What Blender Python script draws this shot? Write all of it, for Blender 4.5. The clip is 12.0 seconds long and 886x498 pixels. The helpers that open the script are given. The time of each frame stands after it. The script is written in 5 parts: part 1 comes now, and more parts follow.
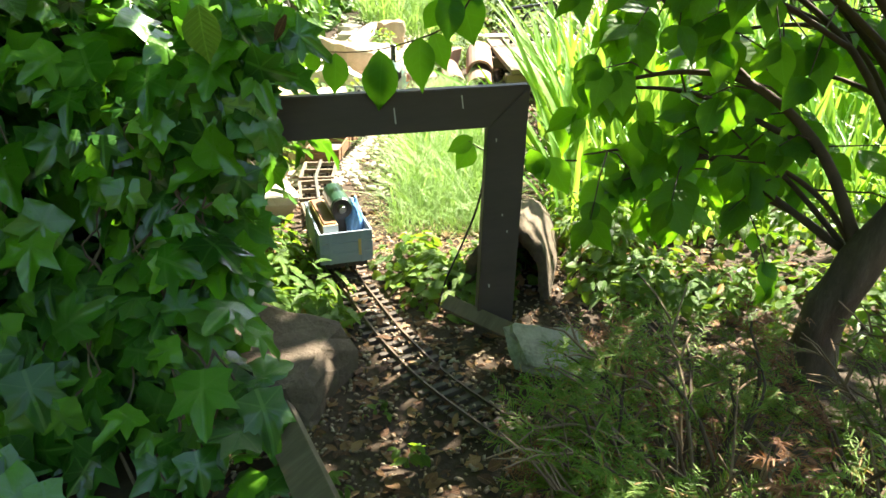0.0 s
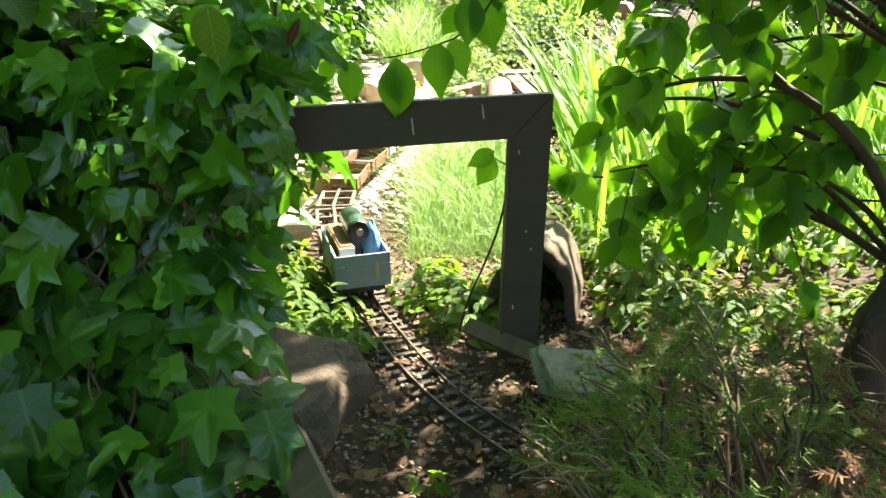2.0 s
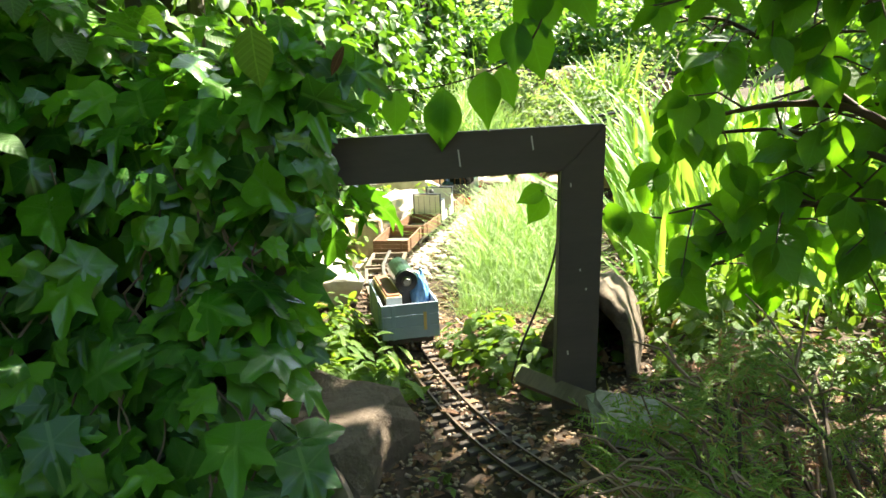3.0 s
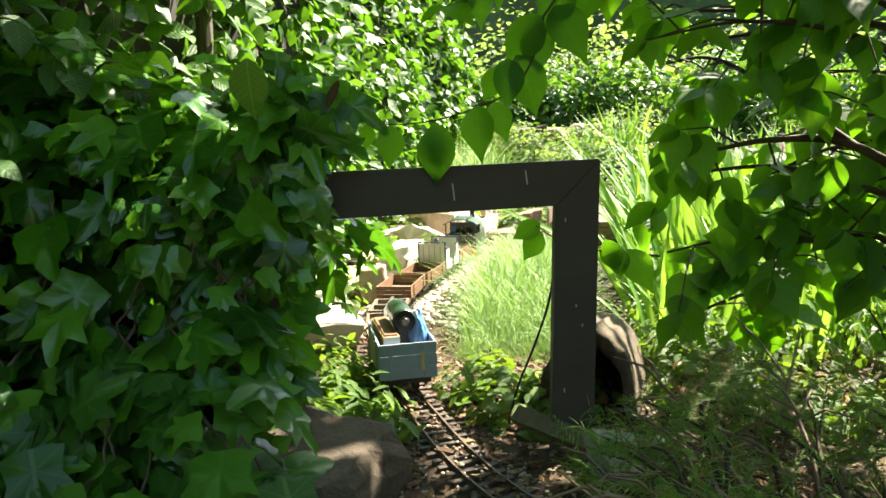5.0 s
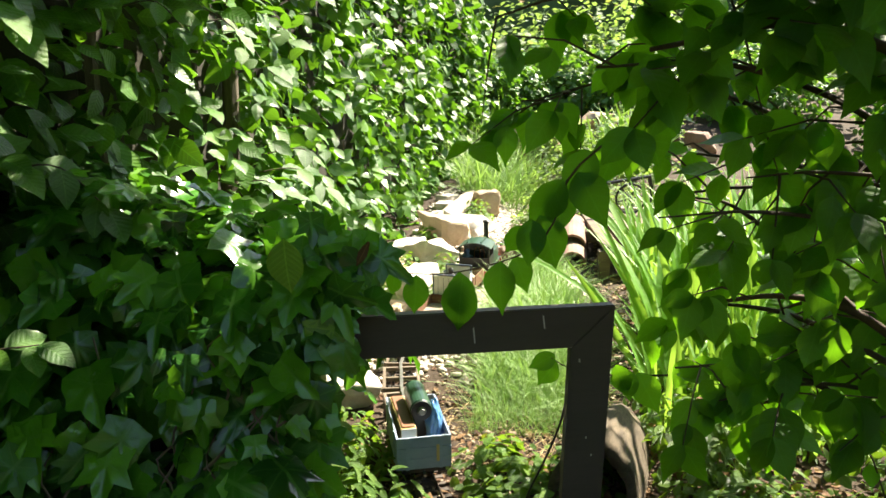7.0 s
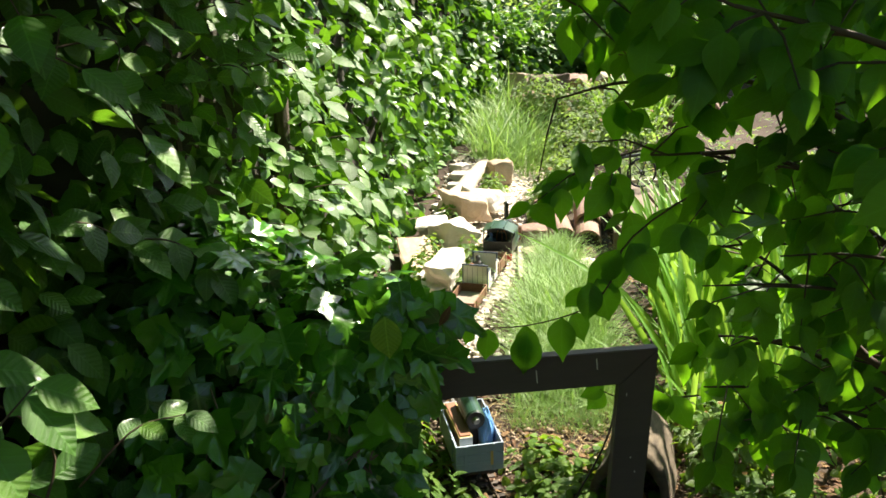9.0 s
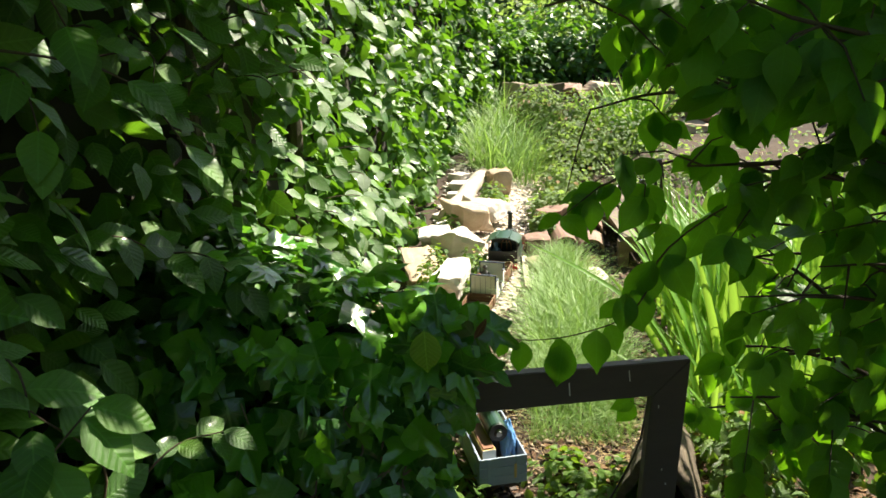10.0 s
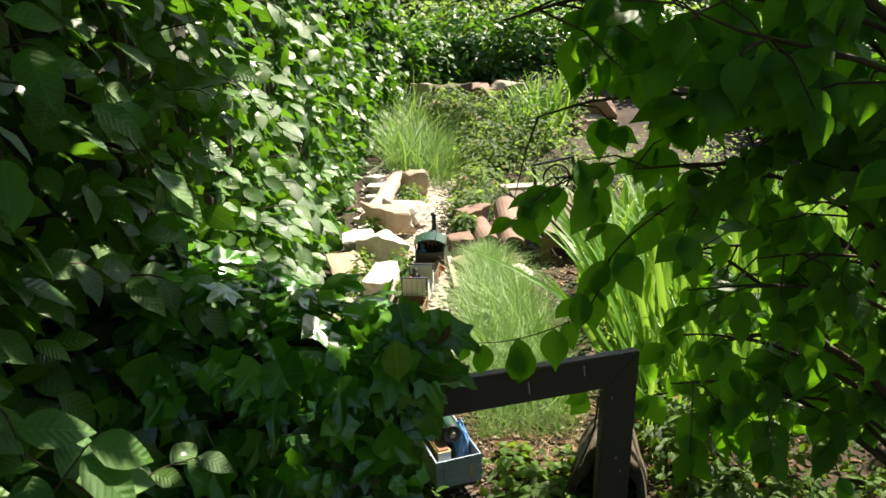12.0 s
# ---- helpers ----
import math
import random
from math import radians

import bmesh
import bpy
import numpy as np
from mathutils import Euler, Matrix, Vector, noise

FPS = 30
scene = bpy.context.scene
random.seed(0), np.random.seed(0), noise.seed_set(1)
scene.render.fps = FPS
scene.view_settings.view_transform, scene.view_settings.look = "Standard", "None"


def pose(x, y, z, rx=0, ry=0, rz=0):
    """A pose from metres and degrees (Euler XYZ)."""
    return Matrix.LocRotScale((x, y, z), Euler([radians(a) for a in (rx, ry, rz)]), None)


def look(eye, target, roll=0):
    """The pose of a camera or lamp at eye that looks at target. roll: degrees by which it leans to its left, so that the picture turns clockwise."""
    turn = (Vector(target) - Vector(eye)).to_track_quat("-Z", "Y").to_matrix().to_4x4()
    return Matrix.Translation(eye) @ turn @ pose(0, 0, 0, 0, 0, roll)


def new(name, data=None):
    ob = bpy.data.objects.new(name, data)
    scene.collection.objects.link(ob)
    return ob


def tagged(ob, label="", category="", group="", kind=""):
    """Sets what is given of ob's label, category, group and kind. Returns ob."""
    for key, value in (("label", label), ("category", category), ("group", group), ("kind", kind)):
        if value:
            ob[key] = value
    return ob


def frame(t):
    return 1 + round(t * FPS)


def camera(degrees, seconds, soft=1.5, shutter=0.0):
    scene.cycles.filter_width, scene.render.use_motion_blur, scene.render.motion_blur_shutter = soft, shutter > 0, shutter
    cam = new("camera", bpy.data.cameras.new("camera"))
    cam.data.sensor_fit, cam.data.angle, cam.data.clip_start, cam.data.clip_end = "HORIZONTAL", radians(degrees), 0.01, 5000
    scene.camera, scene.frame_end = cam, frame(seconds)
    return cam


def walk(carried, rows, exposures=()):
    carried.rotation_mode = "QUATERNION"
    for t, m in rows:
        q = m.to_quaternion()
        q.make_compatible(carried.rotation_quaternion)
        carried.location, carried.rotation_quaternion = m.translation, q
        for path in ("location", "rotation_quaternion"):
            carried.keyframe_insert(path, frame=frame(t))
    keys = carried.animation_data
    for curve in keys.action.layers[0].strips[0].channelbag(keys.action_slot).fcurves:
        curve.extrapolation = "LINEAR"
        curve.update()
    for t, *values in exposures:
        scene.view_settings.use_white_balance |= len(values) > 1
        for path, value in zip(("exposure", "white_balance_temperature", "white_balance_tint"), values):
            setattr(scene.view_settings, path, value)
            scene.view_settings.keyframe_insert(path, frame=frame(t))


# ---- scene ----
cam = camera(60.6, 12.0, 1.6)
METRES, EYE, TILT, LEAN, TURN = 1.08, 0.70, -23.5, 0.0, 0.0
ROWS = [
    (0.0, 0.0, 0.0, 0.0, 0.0, 0.0, -0.0),
    (0.5, 0.0, 0.004, -0.0003, 0.31, -0.11, 0.07),
    (1.0, -0.0027, 0.0013, 0.005, 0.56, -0.11, -0.01),
    (1.5, -0.0007, 0.0265, -0.024, 0.75, 0.35, -0.07),
    (2.0, 0.0008, 0.0613, -0.0431, 1.62, 3.51, 0.27),
    (2.5, 0.0107, 0.1035, -0.085, 3.06, 6.21, 0.44),
    (3.0, 0.0094, 0.1246, -0.1156, 5.88, 10.44, -0.02),
    (3.5, 0.0214, 0.136, -0.1217, 6.54, 13.53, 0.03),
    (5.5, 0.0351, 0.1369, -0.1559, 6.85, 15.01, -0.55),
    (6.0, 0.0341, 0.1287, -0.1325, 6.88, 12.18, -0.04),
    (6.5, 0.0278, 0.0753, -0.0047, 6.79, 12.4, -0.82),
    (7.0, 0.0233, 0.0186, 0.1128, 7.05, 10.81, -2.34),
    (9.0, -0.0802, -0.1753, 0.2817, 6.7, 5.73, -1.54),
    (9.5, -0.1241, -0.1747, 0.2846, 7.33, 5.99, -1.98),
    (10.0, -0.1584, -0.1734, 0.2867, 5.63, 6.4, -1.15),
    (10.5, -0.1856, -0.1722, 0.2915, 2.86, 6.42, 0.42),
    (11.0, -0.2088, -0.1792, 0.293, 0.78, 5.85, 0.83),
    (11.5, -0.2294, -0.1906, 0.292, -1.0, 6.41, 1.98),
    (12.0, -0.2456, -0.1953, 0.3009, -1.24, 6.24, 2.34),
]
walk(cam, [(t, pose(0, 0, EYE, TILT, LEAN, TURN) @ pose(METRES * x, METRES * y, METRES * z, 90 + pitch, roll, yaw)) for t, x, y, z, yaw, pitch, roll in ROWS],
     exposures=[(0.0, 3.0, 7300, 8), (3.5, 2.85, 7300, 8), (5.5, 2.42, 7300, 8), (7.0, 2.22, 7300, 9), (9.0, 1.95, 7200, 10), (12.0, 1.6, 7200, 10)])

# ---- light ----
SUN_FROM = Vector((0.44, 0.52, 0.73)).normalized()
sun_data = bpy.data.lights.new("sun", "SUN")
sun_data.energy, sun_data.angle, sun_data.color = 5.0, radians(0.5), (1.0, 0.95, 0.86)
sun = new("sun", sun_data)
sun.matrix_world = look(SUN_FROM * 20, (0, 0, 0))
world = bpy.data.worlds.new("sky")
scene.world = world
world.use_nodes = True
_wn = world.node_tree.nodes
sky = _wn.new("ShaderNodeTexSky")
sky.sky_type, sky.sun_disc = "NISHITA", False
sky.sun_elevation = math.asin(SUN_FROM.z)
sky.sun_rotation = math.atan2(SUN_FROM.x, SUN_FROM.y)
world.node_tree.links.new(sky.outputs[0], _wn["Background"].inputs[0])
_wn["Background"].inputs[1].default_value = 0.075

rng = np.random.default_rng(7)
rnd = random.Random(5)


# ---- materials ----
class Mat:
    """A small helper round one node material."""

    def __init__(self, name):
        self.m = bpy.data.materials.new(name)
        self.m.use_nodes = True
        self.t = self.m.node_tree
        self.bsdf = self.t.nodes["Principled BSDF"]
        self.out = self.t.nodes["Material Output"]

    def n(self, kind, **kw):
        node = self.t.nodes.new(kind)
        for k, v in kw.items():
            if k == "op":
                node.operation = v
            else:
                node.inputs[k.replace("_", " ")].default_value = v
        return node

    def link(self, a, b):
        self.t.links.new(a, b)

    def math(self, op, a, b=None, c=None):
        node = self.t.nodes.new("ShaderNodeMath")
        node.operation = op
        for i, v in enumerate((a, b, c)):
            if v is None:
                continue
            if isinstance(v, (int, float)):
                node.inputs[i].default_value = v
            else:
                self.link(v, node.inputs[i])
        return node.outputs[0]

    def noise(self, scale, detail=4, rough=0.55, coords=None):
        node = self.n("ShaderNodeTexNoise", Scale=scale, Detail=detail, Roughness=rough)
        if coords is None:
            coords = self.coords("Object")
        self.link(coords, node.inputs["Vector"])
        return node.outputs["Fac"]

    def coords(self, which):
        return self.n("ShaderNodeTexCoord").outputs[which]

    def world_coords(self):
        return self.n("ShaderNodeNewGeometry").outputs["Position"]

    def ramp(self, fac, stops):
        node = self.n("ShaderNodeValToRGB")
        el = node.color_ramp.elements
        while len(el) < len(stops):
            el.new(0.5)
        for e, (p, c) in zip(el, stops):
            e.position, e.color = p, (*c, 1)
        self.link(fac, node.inputs[0])
        return node.outputs[0]

    def mix(self, fac, a, b, kind="MIX"):
        node = self.t.nodes.new("ShaderNodeMix")
        node.data_type, node.blend_type = "RGBA", kind
        for sock, v in ((node.inputs[0], fac), (node.inputs[6], a), (node.inputs[7], b)):
            if isinstance(v, (int, float)):
                sock.default_value = v
            elif isinstance(v, tuple):
                sock.default_value = (*v, 1)
            else:
                self.link(v, sock)
        return node.outputs[2]

    def bump(self, height, strength, distance):
        node = self.n("ShaderNodeBump", Strength=strength, Distance=distance)
        self.link(height, node.inputs["Height"])
        self.link(node.outputs[0], self.bsdf.inputs["Normal"])
        return node.outputs[0]

    def base(self, v):
        if isinstance(v, tuple):
            self.bsdf.inputs["Base Color"].default_value = (*v, 1)
        else:
            self.link(v, self.bsdf.inputs["Base Color"])

    def rough(self, v):
        if isinstance(v, (int, float)):
            self.bsdf.inputs["Roughness"].default_value = v
        else:
            self.link(v, self.bsdf.inputs["Roughness"])

    def random(self):
        isl = self.n("ShaderNodeNewGeometry").outputs["Random Per Island"]
        obj = self.n("ShaderNodeObjectInfo").outputs["Random"]
        return self.math("FRACT", self.math("ADD", isl, obj))


def rough_mat(name, stops, scale, fine, rough=0.85, bump=0.5, depth=0.004, metal=0.0, world_space=False, stretch=None):
    """Colour in two scales of noise, with relief."""
    m = Mat(name)
    co = m.world_coords() if world_space else m.coords("Object")
    if stretch:
        mp = m.n("ShaderNodeMapping")
        mp.inputs["Scale"].default_value = stretch
        m.link(co, mp.inputs["Vector"])
        co = mp.outputs[0]
    big, small = m.noise(scale, 5, 0.6, co), m.noise(fine, 6, 0.7, co)
    both = m.math("ADD", m.math("MULTIPLY", big, 0.6), m.math("MULTIPLY", small, 0.4))
    jit = m.math("ADD", both, m.math("MULTIPLY", m.math("SUBTRACT", m.random(), 0.5), 0.12))
    m.base(m.ramp(jit, stops))
    m.rough(m.math("ADD", m.math("MULTIPLY", small, 0.25), rough - 0.12))
    m.bsdf.inputs["Metallic"].default_value = metal
    m.bump(both, bump, depth)
    return m.m


def leaf_mat(name, dark, mid, light, through_col, rough=0.35, trans=0.35, veins="pinnate", vein_col=None, coat=0.0, brown=0.0, ribs=62.0, show=0.55, relief=0.7):
    """A thin leaf: glossy top, light passing through, veins along its own outline."""
    m = Mat(name)
    uv = m.n("ShaderNodeUVMap").outputs[0]
    sep = m.n("ShaderNodeSeparateXYZ")
    m.link(uv, sep.inputs[0])
    u = m.math("ABSOLUTE", m.math("SUBTRACT", sep.outputs[0], 0.5))
    v = sep.outputs[1]
    r = m.random()
    col = m.ramp(r, [(0.0, dark), (0.5, mid), (1.0, light)])
    patch = m.noise(60, 4, 0.6)
    col = m.mix(m.math("MULTIPLY", patch, 0.35), col, tuple(c * 0.6 for c in dark))
    if brown:
        col = m.mix(m.math("GREATER_THAN", r, 1 - brown), col, (0.28, 0.12, 0.035))
    mid_line = m.math("LESS_THAN", u, 0.014)
    if veins == "pinnate":
        wave = m.math("SINE", m.math("MULTIPLY", m.math("SUBTRACT", v, m.math("MULTIPLY", u, 0.75)), ribs))
        side = m.math("GREATER_THAN", wave, 0.9)
        height = wave
    elif veins == "palmate":
        side = m.math("LESS_THAN", m.math("ABSOLUTE", m.math("SUBTRACT", u, m.math("ABSOLUTE", m.math("MULTIPLY", m.math("SUBTRACT", v, 0.28), 0.85)))), 0.012)
        height = m.noise(40, 3)
    else:
        side = m.math("GREATER_THAN", m.math("SINE", m.math("MULTIPLY", u, 120.0)), 0.6)
        height = side
    line = m.math("MAXIMUM", mid_line, m.math("MULTIPLY", side, 0.55))
    vc = vein_col or tuple(min(1, c * 1.9 + 0.02) for c in mid)
    col = m.mix(m.math("MULTIPLY", line, show), col, vc)
    m.base(col)
    m.rough(m.math("ADD", m.math("MULTIPLY", patch, 0.2), rough - 0.1))
    m.bsdf.inputs["Coat Weight"].default_value = coat
    m.bsdf.inputs["Coat Roughness"].default_value = 0.16
    m.bump(m.math("ADD", m.math("MULTIPLY", height, 0.35), m.math("SUBTRACT", patch, m.math("MULTIPLY", line, 0.5))), relief, 0.0025)
    tr = m.n("ShaderNodeBsdfTranslucent")
    m.link(m.mix(0.55, col, through_col), tr.inputs[0])
    mixer = m.n("ShaderNodeMixShader", Fac=trans)
    m.link(m.bsdf.outputs[0], mixer.inputs[1])
    m.link(tr.outputs[0], mixer.inputs[2])
    m.link(mixer.outputs[0], m.out.inputs[0])
    return m.m


M_IVY = leaf_mat("ivy leaf", (0.014, 0.07, 0.012), (0.055, 0.225, 0.016), (0.17, 0.44, 0.028), (0.18, 0.50, 0.015), 0.30, 0.27, "palmate", (0.13, 0.30, 0.06), 0.7)
M_BEECH = leaf_mat("hornbeam leaf", (0.022, 0.085, 0.008), (0.044, 0.145, 0.012), (0.10, 0.235, 0.018), (0.21, 0.48, 0.02), 0.46, 0.33, "pinnate", None, 0.1, 0.0, 52.0, 0.5, 0.4)
M_DOGWOOD = leaf_mat("dogwood leaf", (0.030, 0.11, 0.008), (0.046, 0.16, 0.010), (0.072, 0.205, 0.012), (0.27, 0.66, 0.015), 0.50, 0.54, "pinnate", None, 0.0, 0.0, 34.0, 0.25, 0.3)
M_WEED = leaf_mat("ground cover leaf", (0.045, 0.12, 0.012), (0.085, 0.19, 0.018), (0.17, 0.29, 0.032), (0.32, 0.52, 0.03), 0.5, 0.35, "pinnate", None, 0.0, 0.02)
M_GRASS = leaf_mat("grass blade", (0.07, 0.165, 0.035), (0.13, 0.24, 0.055), (0.34, 0.40, 0.17), (0.34, 0.54, 0.08), 0.5, 0.38, "parallel", None, 0.0)
M_IRIS = leaf_mat("sword leaf", (0.05, 0.16, 0.014), (0.09, 0.24, 0.02), (0.16, 0.33, 0.035), (0.46, 0.68, 0.08), 0.45, 0.52, "parallel", None, 0.0)
M_FAR = leaf_mat("shrub leaf", (0.06, 0.12, 0.03), (0.11, 0.20, 0.05), (0.20, 0.29, 0.10), (0.4, 0.6, 0.10), 0.55, 0.45, "pinnate", None, 0.0, 0.02)
M_JUNIPER = leaf_mat("conifer needle", (0.05, 0.115, 0.012), (0.105, 0.205, 0.018), (0.20, 0.32, 0.032), (0.3, 0.46, 0.03), 0.6, 0.35, "parallel", None, 0.0, 0.12)
M_DEADNEEDLE = leaf_mat("dead conifer needle", (0.09, 0.035, 0.015), (0.18, 0.075, 0.03), (0.30, 0.14, 0.055), (0.3, 0.12, 0.04), 0.7, 0.25, "parallel")
M_STRAW = leaf_mat("dry straw", (0.20, 0.14, 0.06), (0.34, 0.25, 0.12), (0.5, 0.40, 0.22), (0.5, 0.36, 0.15), 0.8, 0.2, "parallel")
M_LITTER = leaf_mat("fallen leaf", (0.05, 0.022, 0.010), (0.14, 0.062, 0.022), (0.32, 0.19, 0.08), (0.3, 0.15, 0.05), 0.75, 0.1, "pinnate")
M_SOIL = rough_mat("dark garden soil", [(0.2, (0.014, 0.009, 0.005)), (0.5, (0.044, 0.027, 0.014)), (0.8, (0.12, 0.076, 0.042))], 6, 90, 0.95, 0.9, 0.012, world_space=True)
# Near-black brown that paints deep shade behind the hedge and ivy leaves.
M_CORE = rough_mat("dark shade backing", [(0.3, (0.008, 0.009, 0.005)), (0.7, (0.03, 0.026, 0.015))], 8, 60, 0.95, 0.6, 0.01)
M_BACK = rough_mat("deep greenery", [(0.3, (0.02, 0.04, 0.012)), (0.7, (0.07, 0.12, 0.035))], 3, 14, 0.95, 0.9, 0.05)
M_BARK = rough_mat("grey-brown bark", [(0.25, (0.035, 0.025, 0.018)), (0.5, (0.10, 0.075, 0.055)), (0.8, (0.22, 0.18, 0.14))], 14, 120, 0.9, 0.9, 0.006, stretch=(3, 3, 0.5))
M_IVYSTEM = rough_mat("brown ivy stem", [(0.3, (0.09, 0.06, 0.04)), (0.7, (0.24, 0.17, 0.11))], 20, 200, 0.85, 0.4, 0.001)
M_TWIG = rough_mat("brown twig", [(0.3, (0.03, 0.02, 0.012)), (0.7, (0.10, 0.065, 0.04))], 20, 200, 0.85, 0.4, 0.001)
M_DRYTWIG = rough_mat("bleached dry twig", [(0.3, (0.10, 0.065, 0.04)), (0.7, (0.26, 0.18, 0.115))], 20, 200, 0.85, 0.4, 0.001)
M_GATE = rough_mat("grey-brown painted timber", [(0.25, (0.055, 0.042, 0.033)), (0.55, (0.085, 0.066, 0.052)), (0.85, (0.13, 0.105, 0.085))], 5, 70, 0.62, 0.35, 0.0015, stretch=(0.4, 2.5, 2.5))
M_OLDWOOD = rough_mat("weathered timber", [(0.25, (0.06, 0.045, 0.03)), (0.55, (0.15, 0.115, 0.08)), (0.85, (0.30, 0.25, 0.19))], 7, 90, 0.85, 0.6, 0.002, stretch=(0.35, 3, 3))
M_PALEWOOD = rough_mat("sun-bleached timber", [(0.25, (0.30, 0.25, 0.19)), (0.55, (0.45, 0.39, 0.31)), (0.85, (0.6, 0.54, 0.45))], 6, 80, 0.8, 0.5, 0.002, stretch=(0.35, 3, 3))
M_SANDSTONE = rough_mat("brown sandstone", [(0.25, (0.045, 0.032, 0.022)), (0.5, (0.105, 0.078, 0.054)), (0.8, (0.19, 0.15, 0.108))], 9, 110, 0.9, 1.0, 0.012)
M_PALESTONE = rough_mat("pale limestone", [(0.2, (0.34, 0.30, 0.25)), (0.5, (0.56, 0.51, 0.45)), (0.85, (0.76, 0.72, 0.66))], 10, 120, 0.85, 0.7, 0.005)
M_TANSTONE = rough_mat("tan stone", [(0.2, (0.20, 0.14, 0.09)), (0.5, (0.38, 0.29, 0.20)), (0.85, (0.56, 0.46, 0.35))], 10, 120, 0.88, 0.7, 0.005)
M_SLAB = rough_mat("grey concrete slab", [(0.3, (0.10, 0.105, 0.07)), (0.5, (0.27, 0.26, 0.21)), (0.75, (0.44, 0.42, 0.36))], 22, 140, 0.9, 0.6, 0.003)
M_TERRACOTTA = rough_mat("weathered terracotta", [(0.2, (0.11, 0.065, 0.045)), (0.5, (0.22, 0.13, 0.095)), (0.85, (0.36, 0.26, 0.2))], 12, 120, 0.85, 0.5, 0.002)
M_GRIT = rough_mat("mixed grit", [(0.2, (0.10, 0.07, 0.045)), (0.5, (0.24, 0.18, 0.12)), (0.85, (0.58, 0.5, 0.4))], 30, 200, 0.9, 0.4, 0.001)
M_GRAVEL = rough_mat("pale dusty gravel", [(0.25, (0.16, 0.12, 0.085)), (0.5, (0.36, 0.30, 0.23)), (0.75, (0.58, 0.52, 0.44))], 14, 120, 0.92, 1.0, 0.012, world_space=True)
M_RAIL = rough_mat("dull brass rail", [(0.3, (0.05, 0.035, 0.025)), (0.7, (0.17, 0.125, 0.085))], 20, 150, 0.6, 0.2, 0.0005, metal=0.6)
M_SLEEPER = rough_mat("dark brown sleeper", [(0.3, (0.03, 0.024, 0.019)), (0.7, (0.09, 0.07, 0.055))], 25, 200, 0.8, 0.4, 0.0008)


# ---- mesh helpers ----
def mesh_object(name, verts, faces, material, uvs=None, smooth=False, parent=None):
    me = bpy.data.meshes.new(name)
    me.from_pydata([tuple(v) for v in verts], [], [tuple(f) for f in faces])
    if uvs is not None:
        layer = me.uv_layers.new(name="UVMap")
        idx = np.empty(len(me.loops), dtype=np.int32)
        me.loops.foreach_get("vertex_index", idx)
        layer.data.foreach_set("uv", np.asarray(uvs, dtype=np.float32)[idx].ravel())
    if smooth:
        me.polygons.foreach_set("use_smooth", [True] * len(me.polygons))
    me.materials.append(material)
    ob = new(name, me)
    if parent is not None:
        ob.parent = parent
    return ob


def part(name, bm, material, parent, label="", smooth=False):
    """Links a bmesh as one mesh object under a thing or a part."""
    me = bpy.data.meshes.new(name)
    bm.normal_update()
    bm.to_mesh(me)
    bm.free()
    if smooth:
        me.polygons.foreach_set("use_smooth", [True] * len(me.polygons))
    me.materials.append(material)
    ob = new(name, me)
    ob.parent = parent
    if label:
        ob["label"] = label
    return ob


def holder(name, m, label, category, group="", kind=""):
    ob = new(name)
    ob.matrix_world = m
    ob.empty_display_size = 0.02
    return tagged(ob, label, category, group, kind)


def add_box(bm, size, at=(0, 0, 0), m=None, bevel=0.0, jitter=0.0):
    made = bmesh.ops.create_cube(bm, size=1)["verts"]
    mat = (m or Matrix.Identity(4)) @ Matrix.Translation(at) @ Matrix.Diagonal((*size, 1))
    bmesh.ops.transform(bm, matrix=mat, verts=made)
    if jitter:
        for v in made:
            v.co += Vector([rnd.uniform(-jitter, jitter) for _ in range(3)])
    if bevel:
        edges = list({e for v in made for e in v.link_edges})
        bmesh.ops.bevel(bm, geom=edges, offset=bevel, segments=2, affect="EDGES", profile=0.6)


def box(size, at=(0, 0, 0), m=None, bevel=0.001, jitter=0.0):
    bm = bmesh.new()
    add_box(bm, size, at, m, bevel, jitter)
    return bm


def add_tube(bm, pts, radii, sides=8, cap=True):
    """A round, tapering tube along points."""
    pts = [Vector(p) for p in pts]
    rings = []
    up = Vector((0.13, 0.31, 0.94))
    for i, p in enumerate(pts):
        d = (pts[min(i + 1, len(pts) - 1)] - pts[max(i - 1, 0)]).normalized()
        a = d.cross(up)
        a = a.normalized() if a.length > 1e-4 else Vector((1, 0, 0))
        b = d.cross(a)
        r = radii[i] if isinstance(radii, (list, tuple)) else radii
        rings.append([bm.verts.new(p + r * (math.cos(k * math.tau / sides) * a + math.sin(k * math.tau / sides) * b)) for k in range(sides)])
    for q, s in zip(rings, rings[1:]):
        for k in range(sides):
            bm.faces.new((q[k], q[(k + 1) % sides], s[(k + 1) % sides], s[k]))
    if cap:
        bm.faces.new(rings[0])
        bm.faces.new(rings[-1][::-1])


def tube(pts, radii, sides=8):
    bm = bmesh.new()
    add_tube(bm, pts, radii, sides)
    return bm


def spline(pts, n):
    """n points on a smooth curve through pts."""
    p = [Vector(q) for q in pts]
    p = [p[0] * 2 - p[1]] + p + [p[-1] * 2 - p[-2]]
    out = []
    for k in range(n):
        s = k / (n - 1) * (len(p) - 3)
        i = min(int(s), len(p) - 4)
        t = s - i
        a, b, c, d = p[i:i + 4]
        out.append(0.5 * (2 * b + (c - a) * t + (2 * a - 5 * b + 4 * c - d) * t * t + (3 * b - a - 3 * c + d) * t ** 3))
    return out


